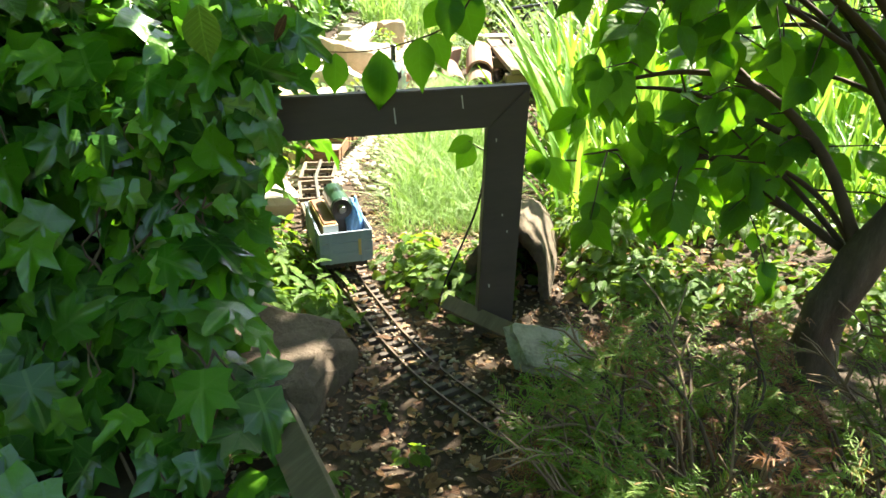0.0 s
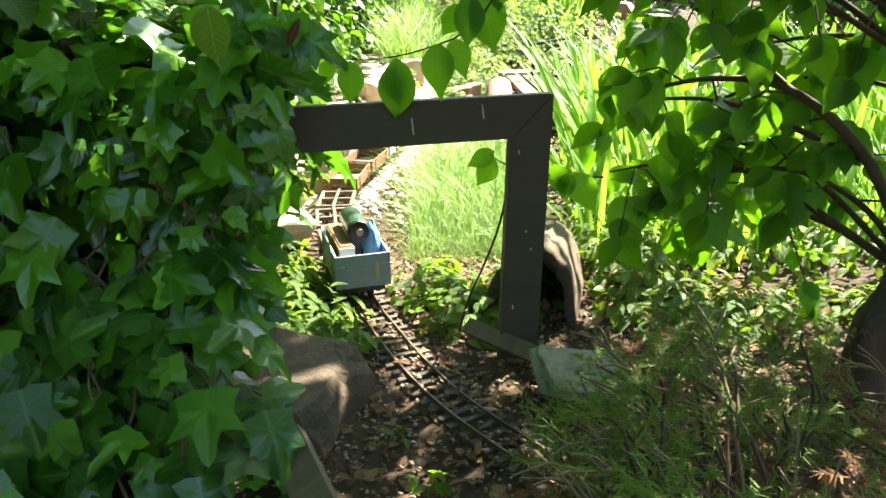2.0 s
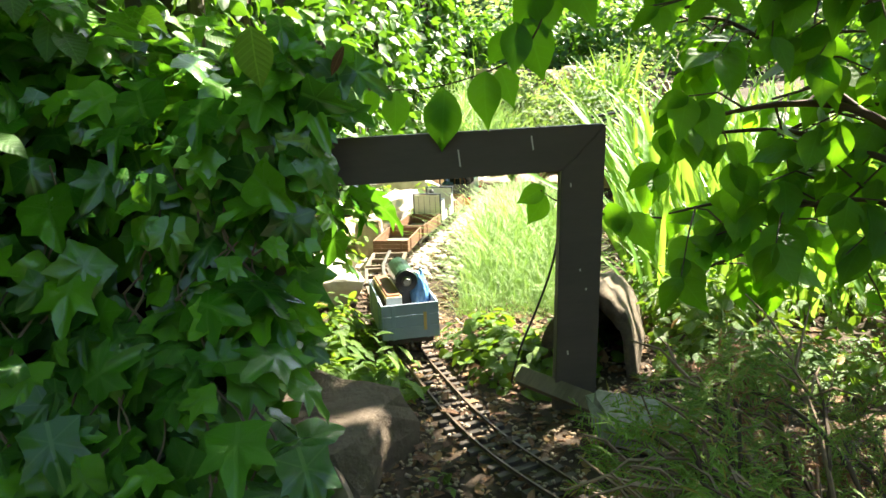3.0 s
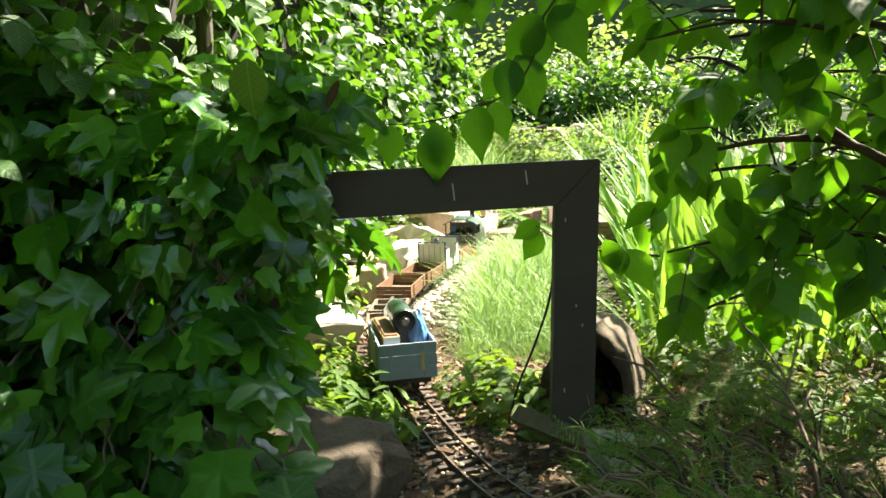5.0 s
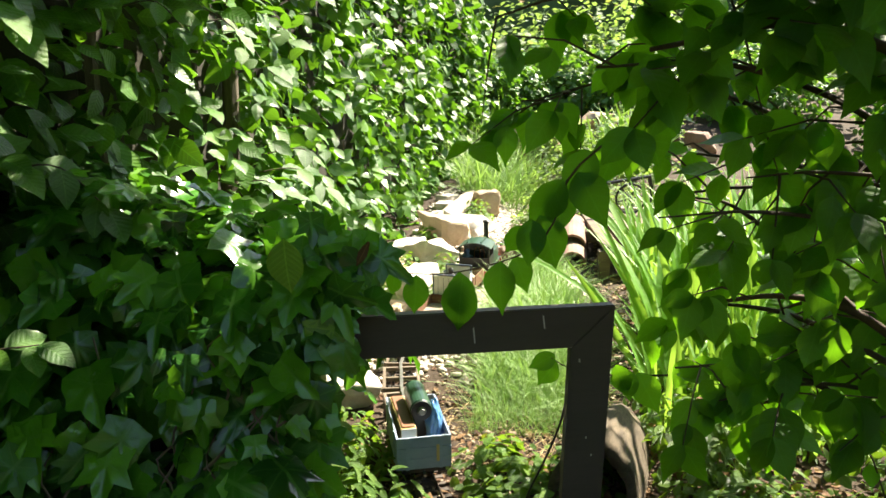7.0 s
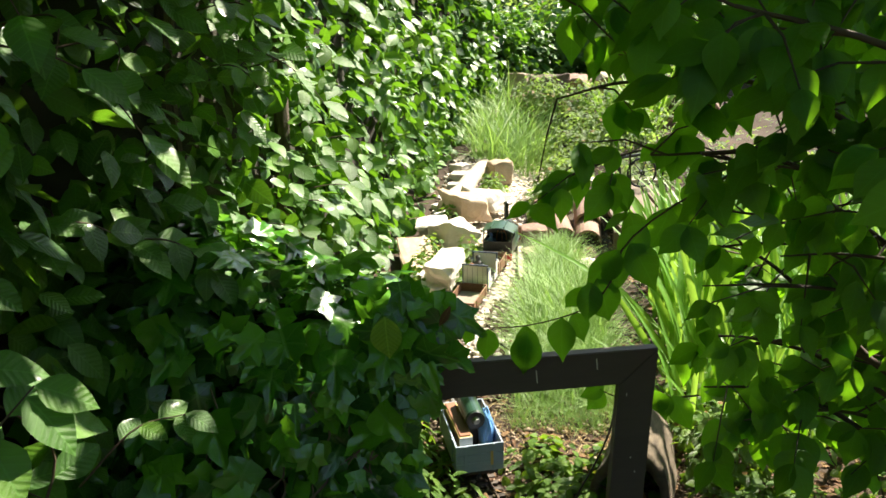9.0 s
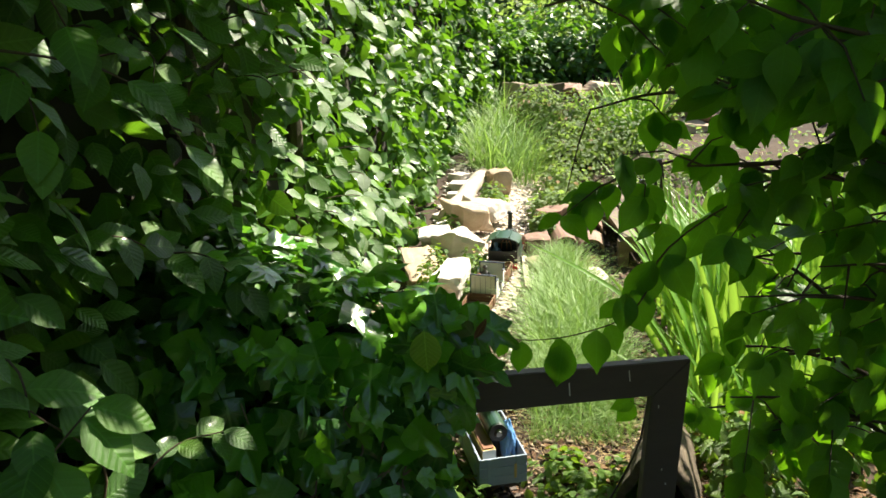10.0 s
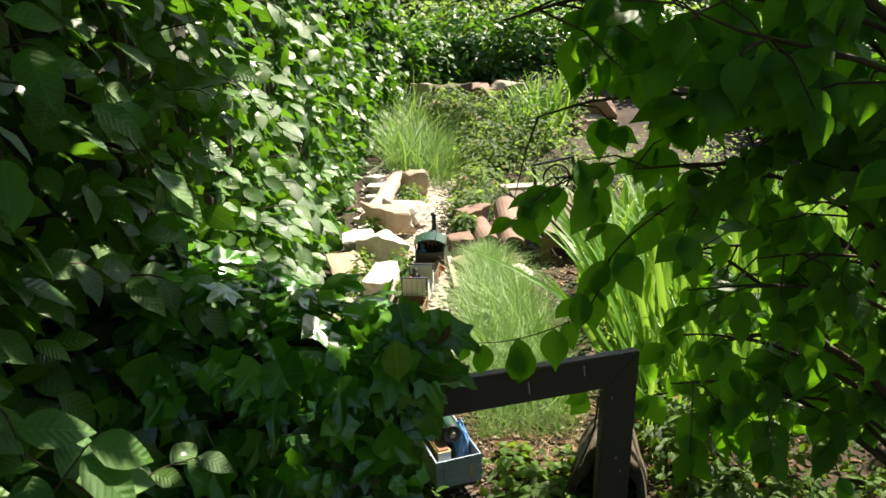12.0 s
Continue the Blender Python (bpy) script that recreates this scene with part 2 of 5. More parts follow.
def rock_mesh(size, seed, cuts=3, rough=0.16, flat=0.0):
    """A broken stone: a box pushed out of true, chipped along its faces."""
    bm = bmesh.new()
    bmesh.ops.create_cube(bm, size=1)
    r = random.Random(seed)
    for v in bm.verts:
        v.co += Vector([r.uniform(-rough, rough) for _ in range(3)])
    bmesh.ops.bevel(bm, geom=list(bm.edges), offset=0.05, segments=1, affect="EDGES")
    bmesh.ops.triangulate(bm, faces=list(bm.faces))
    bmesh.ops.subdivide_edges(bm, edges=list(bm.edges), cuts=cuts, use_grid_fill=True)
    off = Vector((seed * 3.1, seed * 1.7, 0))
    for v in bm.verts:
        n1 = noise.noise_vector(v.co * 1.9 + off) * 0.09 + noise.noise_vector(v.co * 6 + off) * 0.04 + noise.noise_vector(v.co * 15 + off) * 0.014
        v.co += n1
        if flat and v.co.z > 0.5 - flat:
            v.co.z = 0.5 - flat + (v.co.z - 0.5 + flat) * 0.3
    bmesh.ops.transform(bm, matrix=Matrix.Diagonal((*size, 1)), verts=bm.verts)
    return bm


def stone(name, at, size, turn, seed, material, label, category="stone", group="", rough=0.16, tip=0.0):
    bm = rock_mesh(size, seed, 4, rough)
    me = bpy.data.meshes.new(name)
    bm.to_mesh(me)
    bm.free()
    me.materials.append(material)
    ob = new(name, me)
    ob.matrix_world = pose(*at, tip, tip * 0.6, turn)
    return tagged(ob, label, category, group)


# ---- leaves ----
def leaf_template(outline, fold=0.25, droop=0.25, wave=0.0, rows=None):
    """A leaf of unit length along +y, its top towards +z. outline: half widths at steps along its length."""
    n = len(outline)
    verts, uvs, faces = [], [], []
    for i, w in enumerate(outline):
        y = i / (n - 1)
        z = -droop * y * y
        ruffle = wave * math.sin(i * 2.4)
        for s in (-1, 0, 1):
            verts.append((s * w, y, z + abs(s) * w * fold + (ruffle if s else 0)))
            uvs.append((0.5 + 0.5 * s * w / 0.5, y))
    for i in range(n - 1):
        a = i * 3
        for k in (0, 1):
            faces.append((a + k, a + k + 1, a + k + 4, a + k + 3))
    return np.array(verts), faces, np.array(uvs)


def ivy_template(lobes, fold=0.12, droop=0.3):
    """A lobed leaf: a puckered inner ring and a curled rim round the point where the veins meet."""
    verts, uvs = [(0.0, 0.0, 0.0), (0.0, 0.30, 0.0)], [(0.5, 0.0), (0.5, 0.30)]
    k = len(lobes)
    for part_way in (0.55, 1.0):
        for n, (ang, rad) in enumerate(lobes):
            x, y = part_way * rad * math.sin(radians(ang)), 0.30 + part_way * rad * math.cos(radians(ang))
            crease = 0.045 * math.cos(radians(ang) * 6.6) * (1.0 if part_way < 1 else 0.35)
            z = -droop * (x * x + (y - 0.3) ** 2) + fold * abs(x) - crease + 0.03 * math.sin(3.1 * n + 9 * droop) * (part_way == 1.0)
            verts.append((x, y, z))
            uvs.append((0.5 + x * 0.5, y))
    faces = []
    for i in range(k - 1):
        faces += [(1, 3 + i, 2 + i), (2 + i, 3 + i, 3 + k + i, 2 + k + i)]
    faces += [(0, 1, 2), (0, 2, 2 + k), (0, 1 + k, 1), (0, 1 + 2 * k, 1 + k)]
    return np.array(verts), faces, np.array(uvs)


def lobes_of(tip, side, low, bay):
    half = [(17, bay + 0.11), (31, bay), (52, side), (74, bay * 0.98), (98, bay), (122, low), (150, low * 0.75)]
    return [(-a, r) for a, r in half[::-1]] + [(-8, tip * 0.86), (0, tip), (8, tip * 0.86)] + half


IVY = [ivy_template(lobes_of(0.72, 0.60, 0.48, 0.35)), ivy_template(lobes_of(0.78, 0.52, 0.42, 0.34), 0.25, 0.55),
       ivy_template(lobes_of(0.66, 0.62, 0.52, 0.37), 0.0, 0.3), ivy_template(lobes_of(0.64, 0.50, 0.46, 0.40), -0.2, 0.5), ivy_template(lobes_of(0.70, 0.48, 0.46, 0.39), 0.35, 0.2)]
BEECH = [leaf_template([0.0, 0.17, 0.27, 0.315, 0.30, 0.24, 0.14, 0.0], 0.22, 0.18, 0.012),
         leaf_template([0.0, 0.19, 0.29, 0.32, 0.29, 0.22, 0.12, 0.0], 0.1, 0.3, 0.016)]
DOGWOOD = [leaf_template([0.01, 0.19, 0.28, 0.325, 0.33, 0.29, 0.20, 0.08, 0.0], 0.25, 0.35, 0.016),
           leaf_template([0.0, 0.18, 0.29, 0.33, 0.32, 0.26, 0.16, 0.06, 0.0], 0.12, 0.5, 0.014),
           leaf_template([0.0, 0.15, 0.26, 0.31, 0.32, 0.28, 0.19, 0.07, 0.0], 0.05, 0.2, 0.01)]
SMALL = [leaf_template([0.0, 0.26, 0.33, 0.24, 0.0], 0.2, 0.25)]
LANCE = [leaf_template([0.04, 0.13, 0.17, 0.12, 0.0], 0.3, 0.35)]
BLADE = [leaf_template([0.009, 0.010, 0.010, 0.008, 0.006, 0.0], 0.3, 0.6), leaf_template([0.009, 0.010, 0.009, 0.007, 0.005, 0.0], 0.3, 1.0),
         leaf_template([0.009, 0.010, 0.009, 0.007, 0.004, 0.0], 0.3, 0.3), leaf_template([0.007, 0.008, 0.007, 0.006, 0.004, 0.0], 0.3, 1.4)]
SWORD = [leaf_template([0.016, 0.022, 0.025, 0.025, 0.021, 0.013, 0.0], 0.25, 0.22), leaf_template([0.016, 0.022, 0.025, 0.024, 0.018, 0.01, 0.0], 0.25, 0.5), leaf_template([0.014, 0.018, 0.02, 0.019, 0.014, 0.008, 0.0], 0.25, 0.8)]


def leaf_matrices(pts, normals, sizes, dirs, tilt=0.35, seed=1):
    """One 4x4 a leaf: its tip along dirs, its top along normals, both shaken by tilt."""
    g = np.random.default_rng(seed)
    n = len(pts)
    z = np.asarray(normals, float) + g.normal(0, tilt, (n, 3))
    z /= np.linalg.norm(z, axis=1)[:, None]
    y = np.asarray(dirs, float) + g.normal(0, tilt * 1.2, (n, 3))
    y -= (y * z).sum(1)[:, None] * z
    y /= np.linalg.norm(y, axis=1)[:, None] + 1e-9
    x = np.cross(y, z)
    m = np.zeros((n, 4, 4))
    s = np.asarray(sizes)[:, None]
    m[:, :3, 0], m[:, :3, 1], m[:, :3, 2], m[:, :3, 3], m[:, 3, 3] = x * s, y * s, z * s, pts, 1
    return m


def joined_leaves(name, mats, templates, material, parent=None, smooth=True, seed=3):
    g = np.random.default_rng(seed)
    pick = g.integers(0, len(templates), len(mats))
    vs, fs, us, base = [], [], [], 0
    for k, (v, f, u) in enumerate(templates):
        ms = mats[pick == k]
        if not len(ms):
            continue
        h = np.c_[v, np.ones(len(v))]
        vs.append(np.einsum("nij,vj->nvi", ms, h)[:, :, :3].reshape(-1, 3))
        us.append(np.tile(u, (len(ms), 1)))
        for i in range(len(ms)):
            o = base + i * len(v)
            fs.extend([tuple(o + a for a in q) for q in f])
        base += len(ms) * len(v)
    ob = mesh_object(name, np.concatenate(vs), fs, material, np.concatenate(us), smooth, parent)
    ob["kind"] = "stuff"
    return ob


def single_leaves(name, mats, templates, material, parent, smooth=True, seed=4):
    """Leaves that can be picked apart, each its own object on a shared mesh."""
    g = random.Random(seed)
    shared = []
    for v, f, u in templates:
        ob = mesh_object(name, v, f, material, u, smooth)
        shared.append(ob.data)
        bpy.data.objects.remove(ob)
    for m in mats:
        ob = new(name, g.choice(shared))
        ob.parent = parent
        ob.matrix_local = Matrix([list(r) for r in m])


def leaves(mats, near, templates, material, parent, name="leaf"):
    """The first `near` as single leaves, the others joined."""
    if near:
        single_leaves(name, mats[:near], templates, material, parent)
    if len(mats) > near:
        joined_leaves("foliage", mats[near:], templates, material, parent)


def lumpy_sheet(fn, nu, nv):
    """A grid surface from fn(u, v) for u, v in 0..1."""
    verts = [fn(i / (nu - 1), j / (nv - 1)) for j in range(nv) for i in range(nu)]
    faces = [(j * nu + i, j * nu + i + 1, (j + 1) * nu + i + 1, (j + 1) * nu + i) for j in range(nv - 1) for i in range(nu - 1)]
    return verts, faces


# ---- ground ----
def ground_height(x, y):
    """Soil level: a bed beside the track, a low bank beyond."""
    z = -0.014 + 0.010 * noise.noise(Vector((x * 5, y * 5, 0))) + 0.004 * noise.noise(Vector((x * 23, y * 23, 3)))
    off = abs(x - track_x(y))
    if off < 0.09:
        z = -0.014 + (z + 0.014) * 0.25
    if y > 3.4:
        z += min(1.0, (y - 3.4) / 2.5) * 0.22 * min(1.0, max(0.0, off - 0.12) / 0.3)
    if y > 5.6:
        z += min(0.5, (y - 5.6) * 0.2)
    return z


TRACK = [(0.42, 0.60), (0.30, 0.71), (0.19, 0.83), (0.09, 0.945), (-0.012, 1.075), (-0.09, 1.21), (-0.15, 1.34), (-0.205, 1.47), (-0.265, 1.66), (-0.325, 1.87),
         (-0.357, 2.08), (-0.352, 2.32), (-0.315, 2.56), (-0.275, 2.8), (-0.24, 3.02), (-0.212, 3.3), (-0.175, 3.7), (-0.095, 4.2), (0.02, 4.8), (0.17, 5.5)]
LINE = spline([(x, y, 0) for x, y in TRACK], 500)
_cum = [0.0]
for _a, _b in zip(LINE, LINE[1:]):
    _cum.append(_cum[-1] + (_b - _a).length)
_ys = np.array([p.y for p in LINE])
_xs = np.array([p.x for p in LINE])


def track_x(y):
    return float(np.interp(y, _ys, _xs))


def track_at(s):
    """Place and heading (degrees from +y, to the left) at arc length s."""
    i = int(np.clip(np.searchsorted(_cum, s), 1, len(_cum) - 2))
    f = (s - _cum[i - 1]) / (_cum[i] - _cum[i - 1])
    p = LINE[i - 1].lerp(LINE[i], f)
    d = LINE[min(i + 4, len(LINE) - 1)] - LINE[max(i - 5, 0)]
    return p, math.degrees(math.atan2(-d.x, d.y))


def s_of_y(y):
    return float(np.interp(y, _ys, _cum))


def build_ground():
    """One sheet, fine near the walk and coarse out to the horizon."""
    ax = np.r_[-400, -60, -12, -5, np.arange(-2.4, 2.4, 0.03), 3, 5, 12, 60, 400]
    ay = np.r_[-400, -60, -12, -4, -1, np.arange(-0.3, 6.6, 0.03), 8, 12, 60, 400]
    verts = [(x, y, ground_height(x, y) if abs(x) < 5 and -4 < y < 12 else (0.3 if y > 8 else -0.01)) for y in ay for x in ax]
    nx = len(ax)
    faces = [(j * nx + i, j * nx + i + 1, (j + 1) * nx + i + 1, (j + 1) * nx + i) for j in range(len(ay) - 1) for i in range(nx - 1)]
    tagged(mesh_object("ground", verts, faces, M_SOIL, None, True), "dark crumbly garden soil strewn with leaf litter", "soil", kind="structure")


build_ground()


# ---- track ----
def build_track():
    root = holder("railway_track", Matrix.Identity(4), "narrow model railway track with dark sleepers on soil", "track", kind="structure")
    for side in (-1, 1):
        prof = [(-0.0028, 0.0), (0.0028, 0.0), (0.0012, 0.0015), (0.0012, 0.0045), (0.0018, 0.006), (-0.0018, 0.006), (-0.0012, 0.0045), (-0.0012, 0.0015)]
        bm = bmesh.new()
        rings = []
        s = 0.02
        while s < _cum[-1] - 0.02:
            p, h = track_at(s)
            m = pose(p.x, p.y, -0.006, 0, 0, h)
            rings.append([bm.verts.new(m @ Vector((side * 0.0232 + a, 0, b))) for a, b in prof])
            s += 0.03
        for q, r in zip(rings, rings[1:]):
            for k in range(8):
                bm.faces.new((q[k], r[k], r[(k + 1) % 8], q[(k + 1) % 8]))
        part("rail", bm, M_RAIL, root, "thin tarnished metal rail")
    bm = box((0.088, 0.0115, 0.009), (0, 0, 0), None, 0.0012)
    me = bpy.data.meshes.new("sleeper")
    bm.to_mesh(me)
    bm.free()
    me.materials.append(M_SLEEPER)
    s = 0.02
    while s < _cum[-1] - 0.02:
        p, h = track_at(s)
        ob = new("sleeper", me)
        ob.parent = root
        ob.matrix_local = pose(p.x + rnd.uniform(-0.001, 0.001), p.y, -0.0105, rnd.uniform(-1, 1), 0, h + rnd.uniform(-1.5, 1.5))
        s += 0.0265


build_track()


# ---- timber portal ----
GATE = pose(0.128, 1.268, 0, 0, 0, 13.5)


def build_gate():
    root = holder("timber_portal", GATE, "grey-brown painted timber portal frame over the track, mitred corner", "portal")
    w, th, top, wide, lean = 0.069, 0.022, 0.449, 0.56, 0.034
    bm = bmesh.new()

    def prism(outline):
        f = [bm.verts.new((x + lean * z, -th / 2, z)) for x, z in outline]
        b = [bm.verts.new((x + lean * z, th / 2, z)) for x, z in outline]
        bm.faces.new(f)
        bm.faces.new(b[::-1])
        for k in range(len(f)):
            bm.faces.new((f[k], b[k], b[(k + 1) % len(f)], f[(k + 1) % len(f)]))
        bmesh.ops.recalc_face_normals(bm, faces=list(bm.faces))
        bmesh.ops.bevel(bm, geom=list(bm.edges), offset=0.0018, segments=2, affect="EDGES")

    prism([(-wide, top - w - 0.004), (-w - 0.0006, top - w), (-0.0006, top), (-wide, top - 0.003)])
    part("crossbeam", bm, M_GATE, root)
    bm = bmesh.new()
    prism([(-w, -0.04), (0.0, -0.04), (0.0, top), (-w, top - w)])
    part("post", bm, M_GATE, root)
    bm = bmesh.new()
    prism([(-wide, -0.04), (-wide + w, -0.04), (-wide + w, top - w - 0.008), (-wide, top - w - 0.008)])
    part("post", bm, M_GATE, root)
    for x, z, h in ((-0.064, top - 0.014, 0.022), (-0.190, top - 0.022, 0.026), (-0.03, 0.36, 0.006), (-0.045, 0.22, 0.004), (-0.012, 0.19, 0.004), (-0.04, 0.09, 0.007), (-0.02, 0.27, 0.003)):
        part("drip_mark", box((0.0022, 0.0006, h), (x + lean * z, -th / 2 - 0.0002, z), pose(0, 0, 0, 0, rnd.uniform(-8, 8), 0), 0), M_PALESTONE, root, "pale dried drip on the timber")


build_gate()


# ---- hedge along the side ----
def hedge_x(y, z):
    """Face of the hedge."""
    base = np.interp(y, [-1.0, 0.3, 1.2, 2.2, 3.6, 5.0, 6.2, 7.2, 8.0], [-0.80, -0.78, -0.76, -0.72, -0.71, -0.61, -0.40, 0.10, 1.0])
    return base + 0.07 * noise.noise(Vector((y * 2.1, z * 2.3, 1.5))) + 0.035 * noise.noise(Vector((y * 6, z * 6, 7.5)))


def sprays(root, inv):
    """Loose shoots that stand out of the hedge face, leaves alternating on a thin twig."""
    g = random.Random(13)
    shoots = [((-0.66, 0.60, 0.46), (-0.62, 0.635, 0.588), (-0.645, 0.57, 0.70), 0.078), ((-0.72, 0.80, 0.42), (-0.66, 0.86, 0.48), (-0.60, 0.90, 0.485), 0.055), ((-0.70, 0.52, 0.56), (-0.64, 0.56, 0.64), (-0.60, 0.60, 0.69), 0.072),
              ((-0.76, 1.62, 1.00), (-0.66, 1.72, 0.93), (-0.60, 1.82, 0.82), 0.072), ((-0.80, 0.70, 1.05), (-0.66, 0.85, 1.0), (-0.60, 0.92, 0.88), 0.075)]
    for k in range(24):
        y, z = g.uniform(0.55, 2.6), g.uniform(0.45, 1.25)
        x = hedge_x(y, z)
        ln = g.uniform(0.10, 0.2)
        shoots.append(((x - 0.08, y, z), (x + ln * 0.35, y + g.uniform(-.05, .05), z + 0.02), (x + ln * 0.7, y + g.uniform(-.12, .12), z - g.uniform(0.02, 0.1)), g.uniform(0.055, 0.08)))
    P, D, S = [], [], []
    for a, b, c, size in shoots:
        line = spline([a, b, c], 12)
        part("shoot", tube([inv @ p for p in line], [0.0022 - 0.00012 * i for i in range(12)], 5), M_TWIG, root)
        d = (line[-1] - line[0]).normalized()
        side = d.cross(Vector((0, 0, 1))).normalized()
        for i in range(4, 12, 1):
            if i % 2 == 0 or i == 11:
                s = 1 if (i // 2) % 2 else -1
                P.append(tuple(inv @ line[i]))
                D.append(tuple(d * 0.7 + side * s * 0.9 + Vector((0, 0, -0.3))))
                S.append(size * g.uniform(0.8, 1.1))
    n = len(P)
    m = leaf_matrices(np.array(P), np.tile([0.45, -0.35, 0.85], (n, 1)), np.array(S), np.array(D), 0.2, 14)
    single_leaves("leaf", m, BEECH, M_BEECH, root)


def build_hedge():
    root = holder("hedge", pose(-1.0, 2.5, 0), "tall clipped hornbeam hedge, sunlit along its far stretch", "hedge")
    inv = Matrix.Translation((1.0, -2.5, 0))

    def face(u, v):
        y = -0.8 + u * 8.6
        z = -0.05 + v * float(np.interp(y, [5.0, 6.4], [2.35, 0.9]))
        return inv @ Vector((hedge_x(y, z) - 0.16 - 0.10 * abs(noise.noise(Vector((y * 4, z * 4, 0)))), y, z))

    # One dark sheet behind the leaves; its colour stands for the hedge's inner shade.
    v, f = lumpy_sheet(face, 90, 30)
    mesh_object("twig_core", v, f, M_CORE, None, True, root)["label"] = "dark sheet standing for the shade inside the hedge"
    g = np.random.default_rng(21)
    n = 17000
    y = -0.5 + 8.0 * g.random(n) ** 1.15
    z = 0.02 + np.interp(y, [5.0, 6.4], [2.2, 0.85]) * g.random(n)
    depth = g.random(n) ** 1.6 * 0.15
    x = np.array([hedge_x(a, b) for a, b in zip(y, z)]) - depth
    keep = np.array([noise.noise(Vector((a * 3.2, b * 3.2, 11))) > -0.33 for a, b in zip(y, z)])
    p = np.c_[x, y, z][keep] + np.array([1.0, -2.5, 0])
    k = len(p)
    order = np.argsort(np.hypot(p[:, 1] + 2.5 - 1.0, p[:, 2] - 0.8) + 3 * (p[:, 1] < -2.0))
    p = p[order]
    nor = np.tile([0.55, -0.15, 0.75], (k, 1))
    dirs = np.c_[np.full(k, 0.55), g.normal(0, 0.45, k), np.full(k, -0.55)]
    m = leaf_matrices(p, nor, g.uniform(0.045, 0.088, k), dirs, 0.62, 5)
    leaves(m, 80, BEECH, M_BEECH, root)
    sprays(root, inv)
    for i in range(9):
        yy = 0.2 + i * 0.62 + rnd.uniform(-0.1, 0.1)
        xx = hedge_x(yy, 0.4) - 0.15
        pts = [(xx + 1.0 + rnd.uniform(-.03, .03), yy - 2.5 + rnd.uniform(-.05, .05), z) for z in (-0.02, 0.4, 0.8, 1.3, 1.9)]
        part("stem", tube(spline(pts, 12), [0.028 - 0.0012 * q for q in range(12)], 8), M_BARK, root, "grey hornbeam stem")


build_hedge()


# ---- ivy ----
def ivy_surface(u, v):
    """Front and top of the ivy heap: u along it, v from its foot over the crest to the back."""
    x = -1.15 + u * (0.86 + 0.05 * max(0, 1 - v / 0.3))
    crest = 0.59 + 0.05 * noise.noise(Vector((x * 4, 2, 0))) - 0.11 * max(0, (u - 0.60) / 0.40)
    if v < 0.55:
        a = v / 0.55
        y = 1.15 - 0.10 * (1 - a) - 0.24 * (1 - a) ** 2.2 - 0.03 * math.sin(a * 2.6)
        z = crest * a ** 1.25 - 0.03
    else:
        a = (v - 0.55) / 0.45
        y = 1.15 + a * 0.45
        z = crest + 0.02 + 0.10 * a * (1 - u) - 0.36 * a * a * u
    b = 0.06 * noise.noise(Vector((x * 5, y * 5, z * 5)))
    return Vector((x + b * 0.5, y - b, z + b * 0.5))


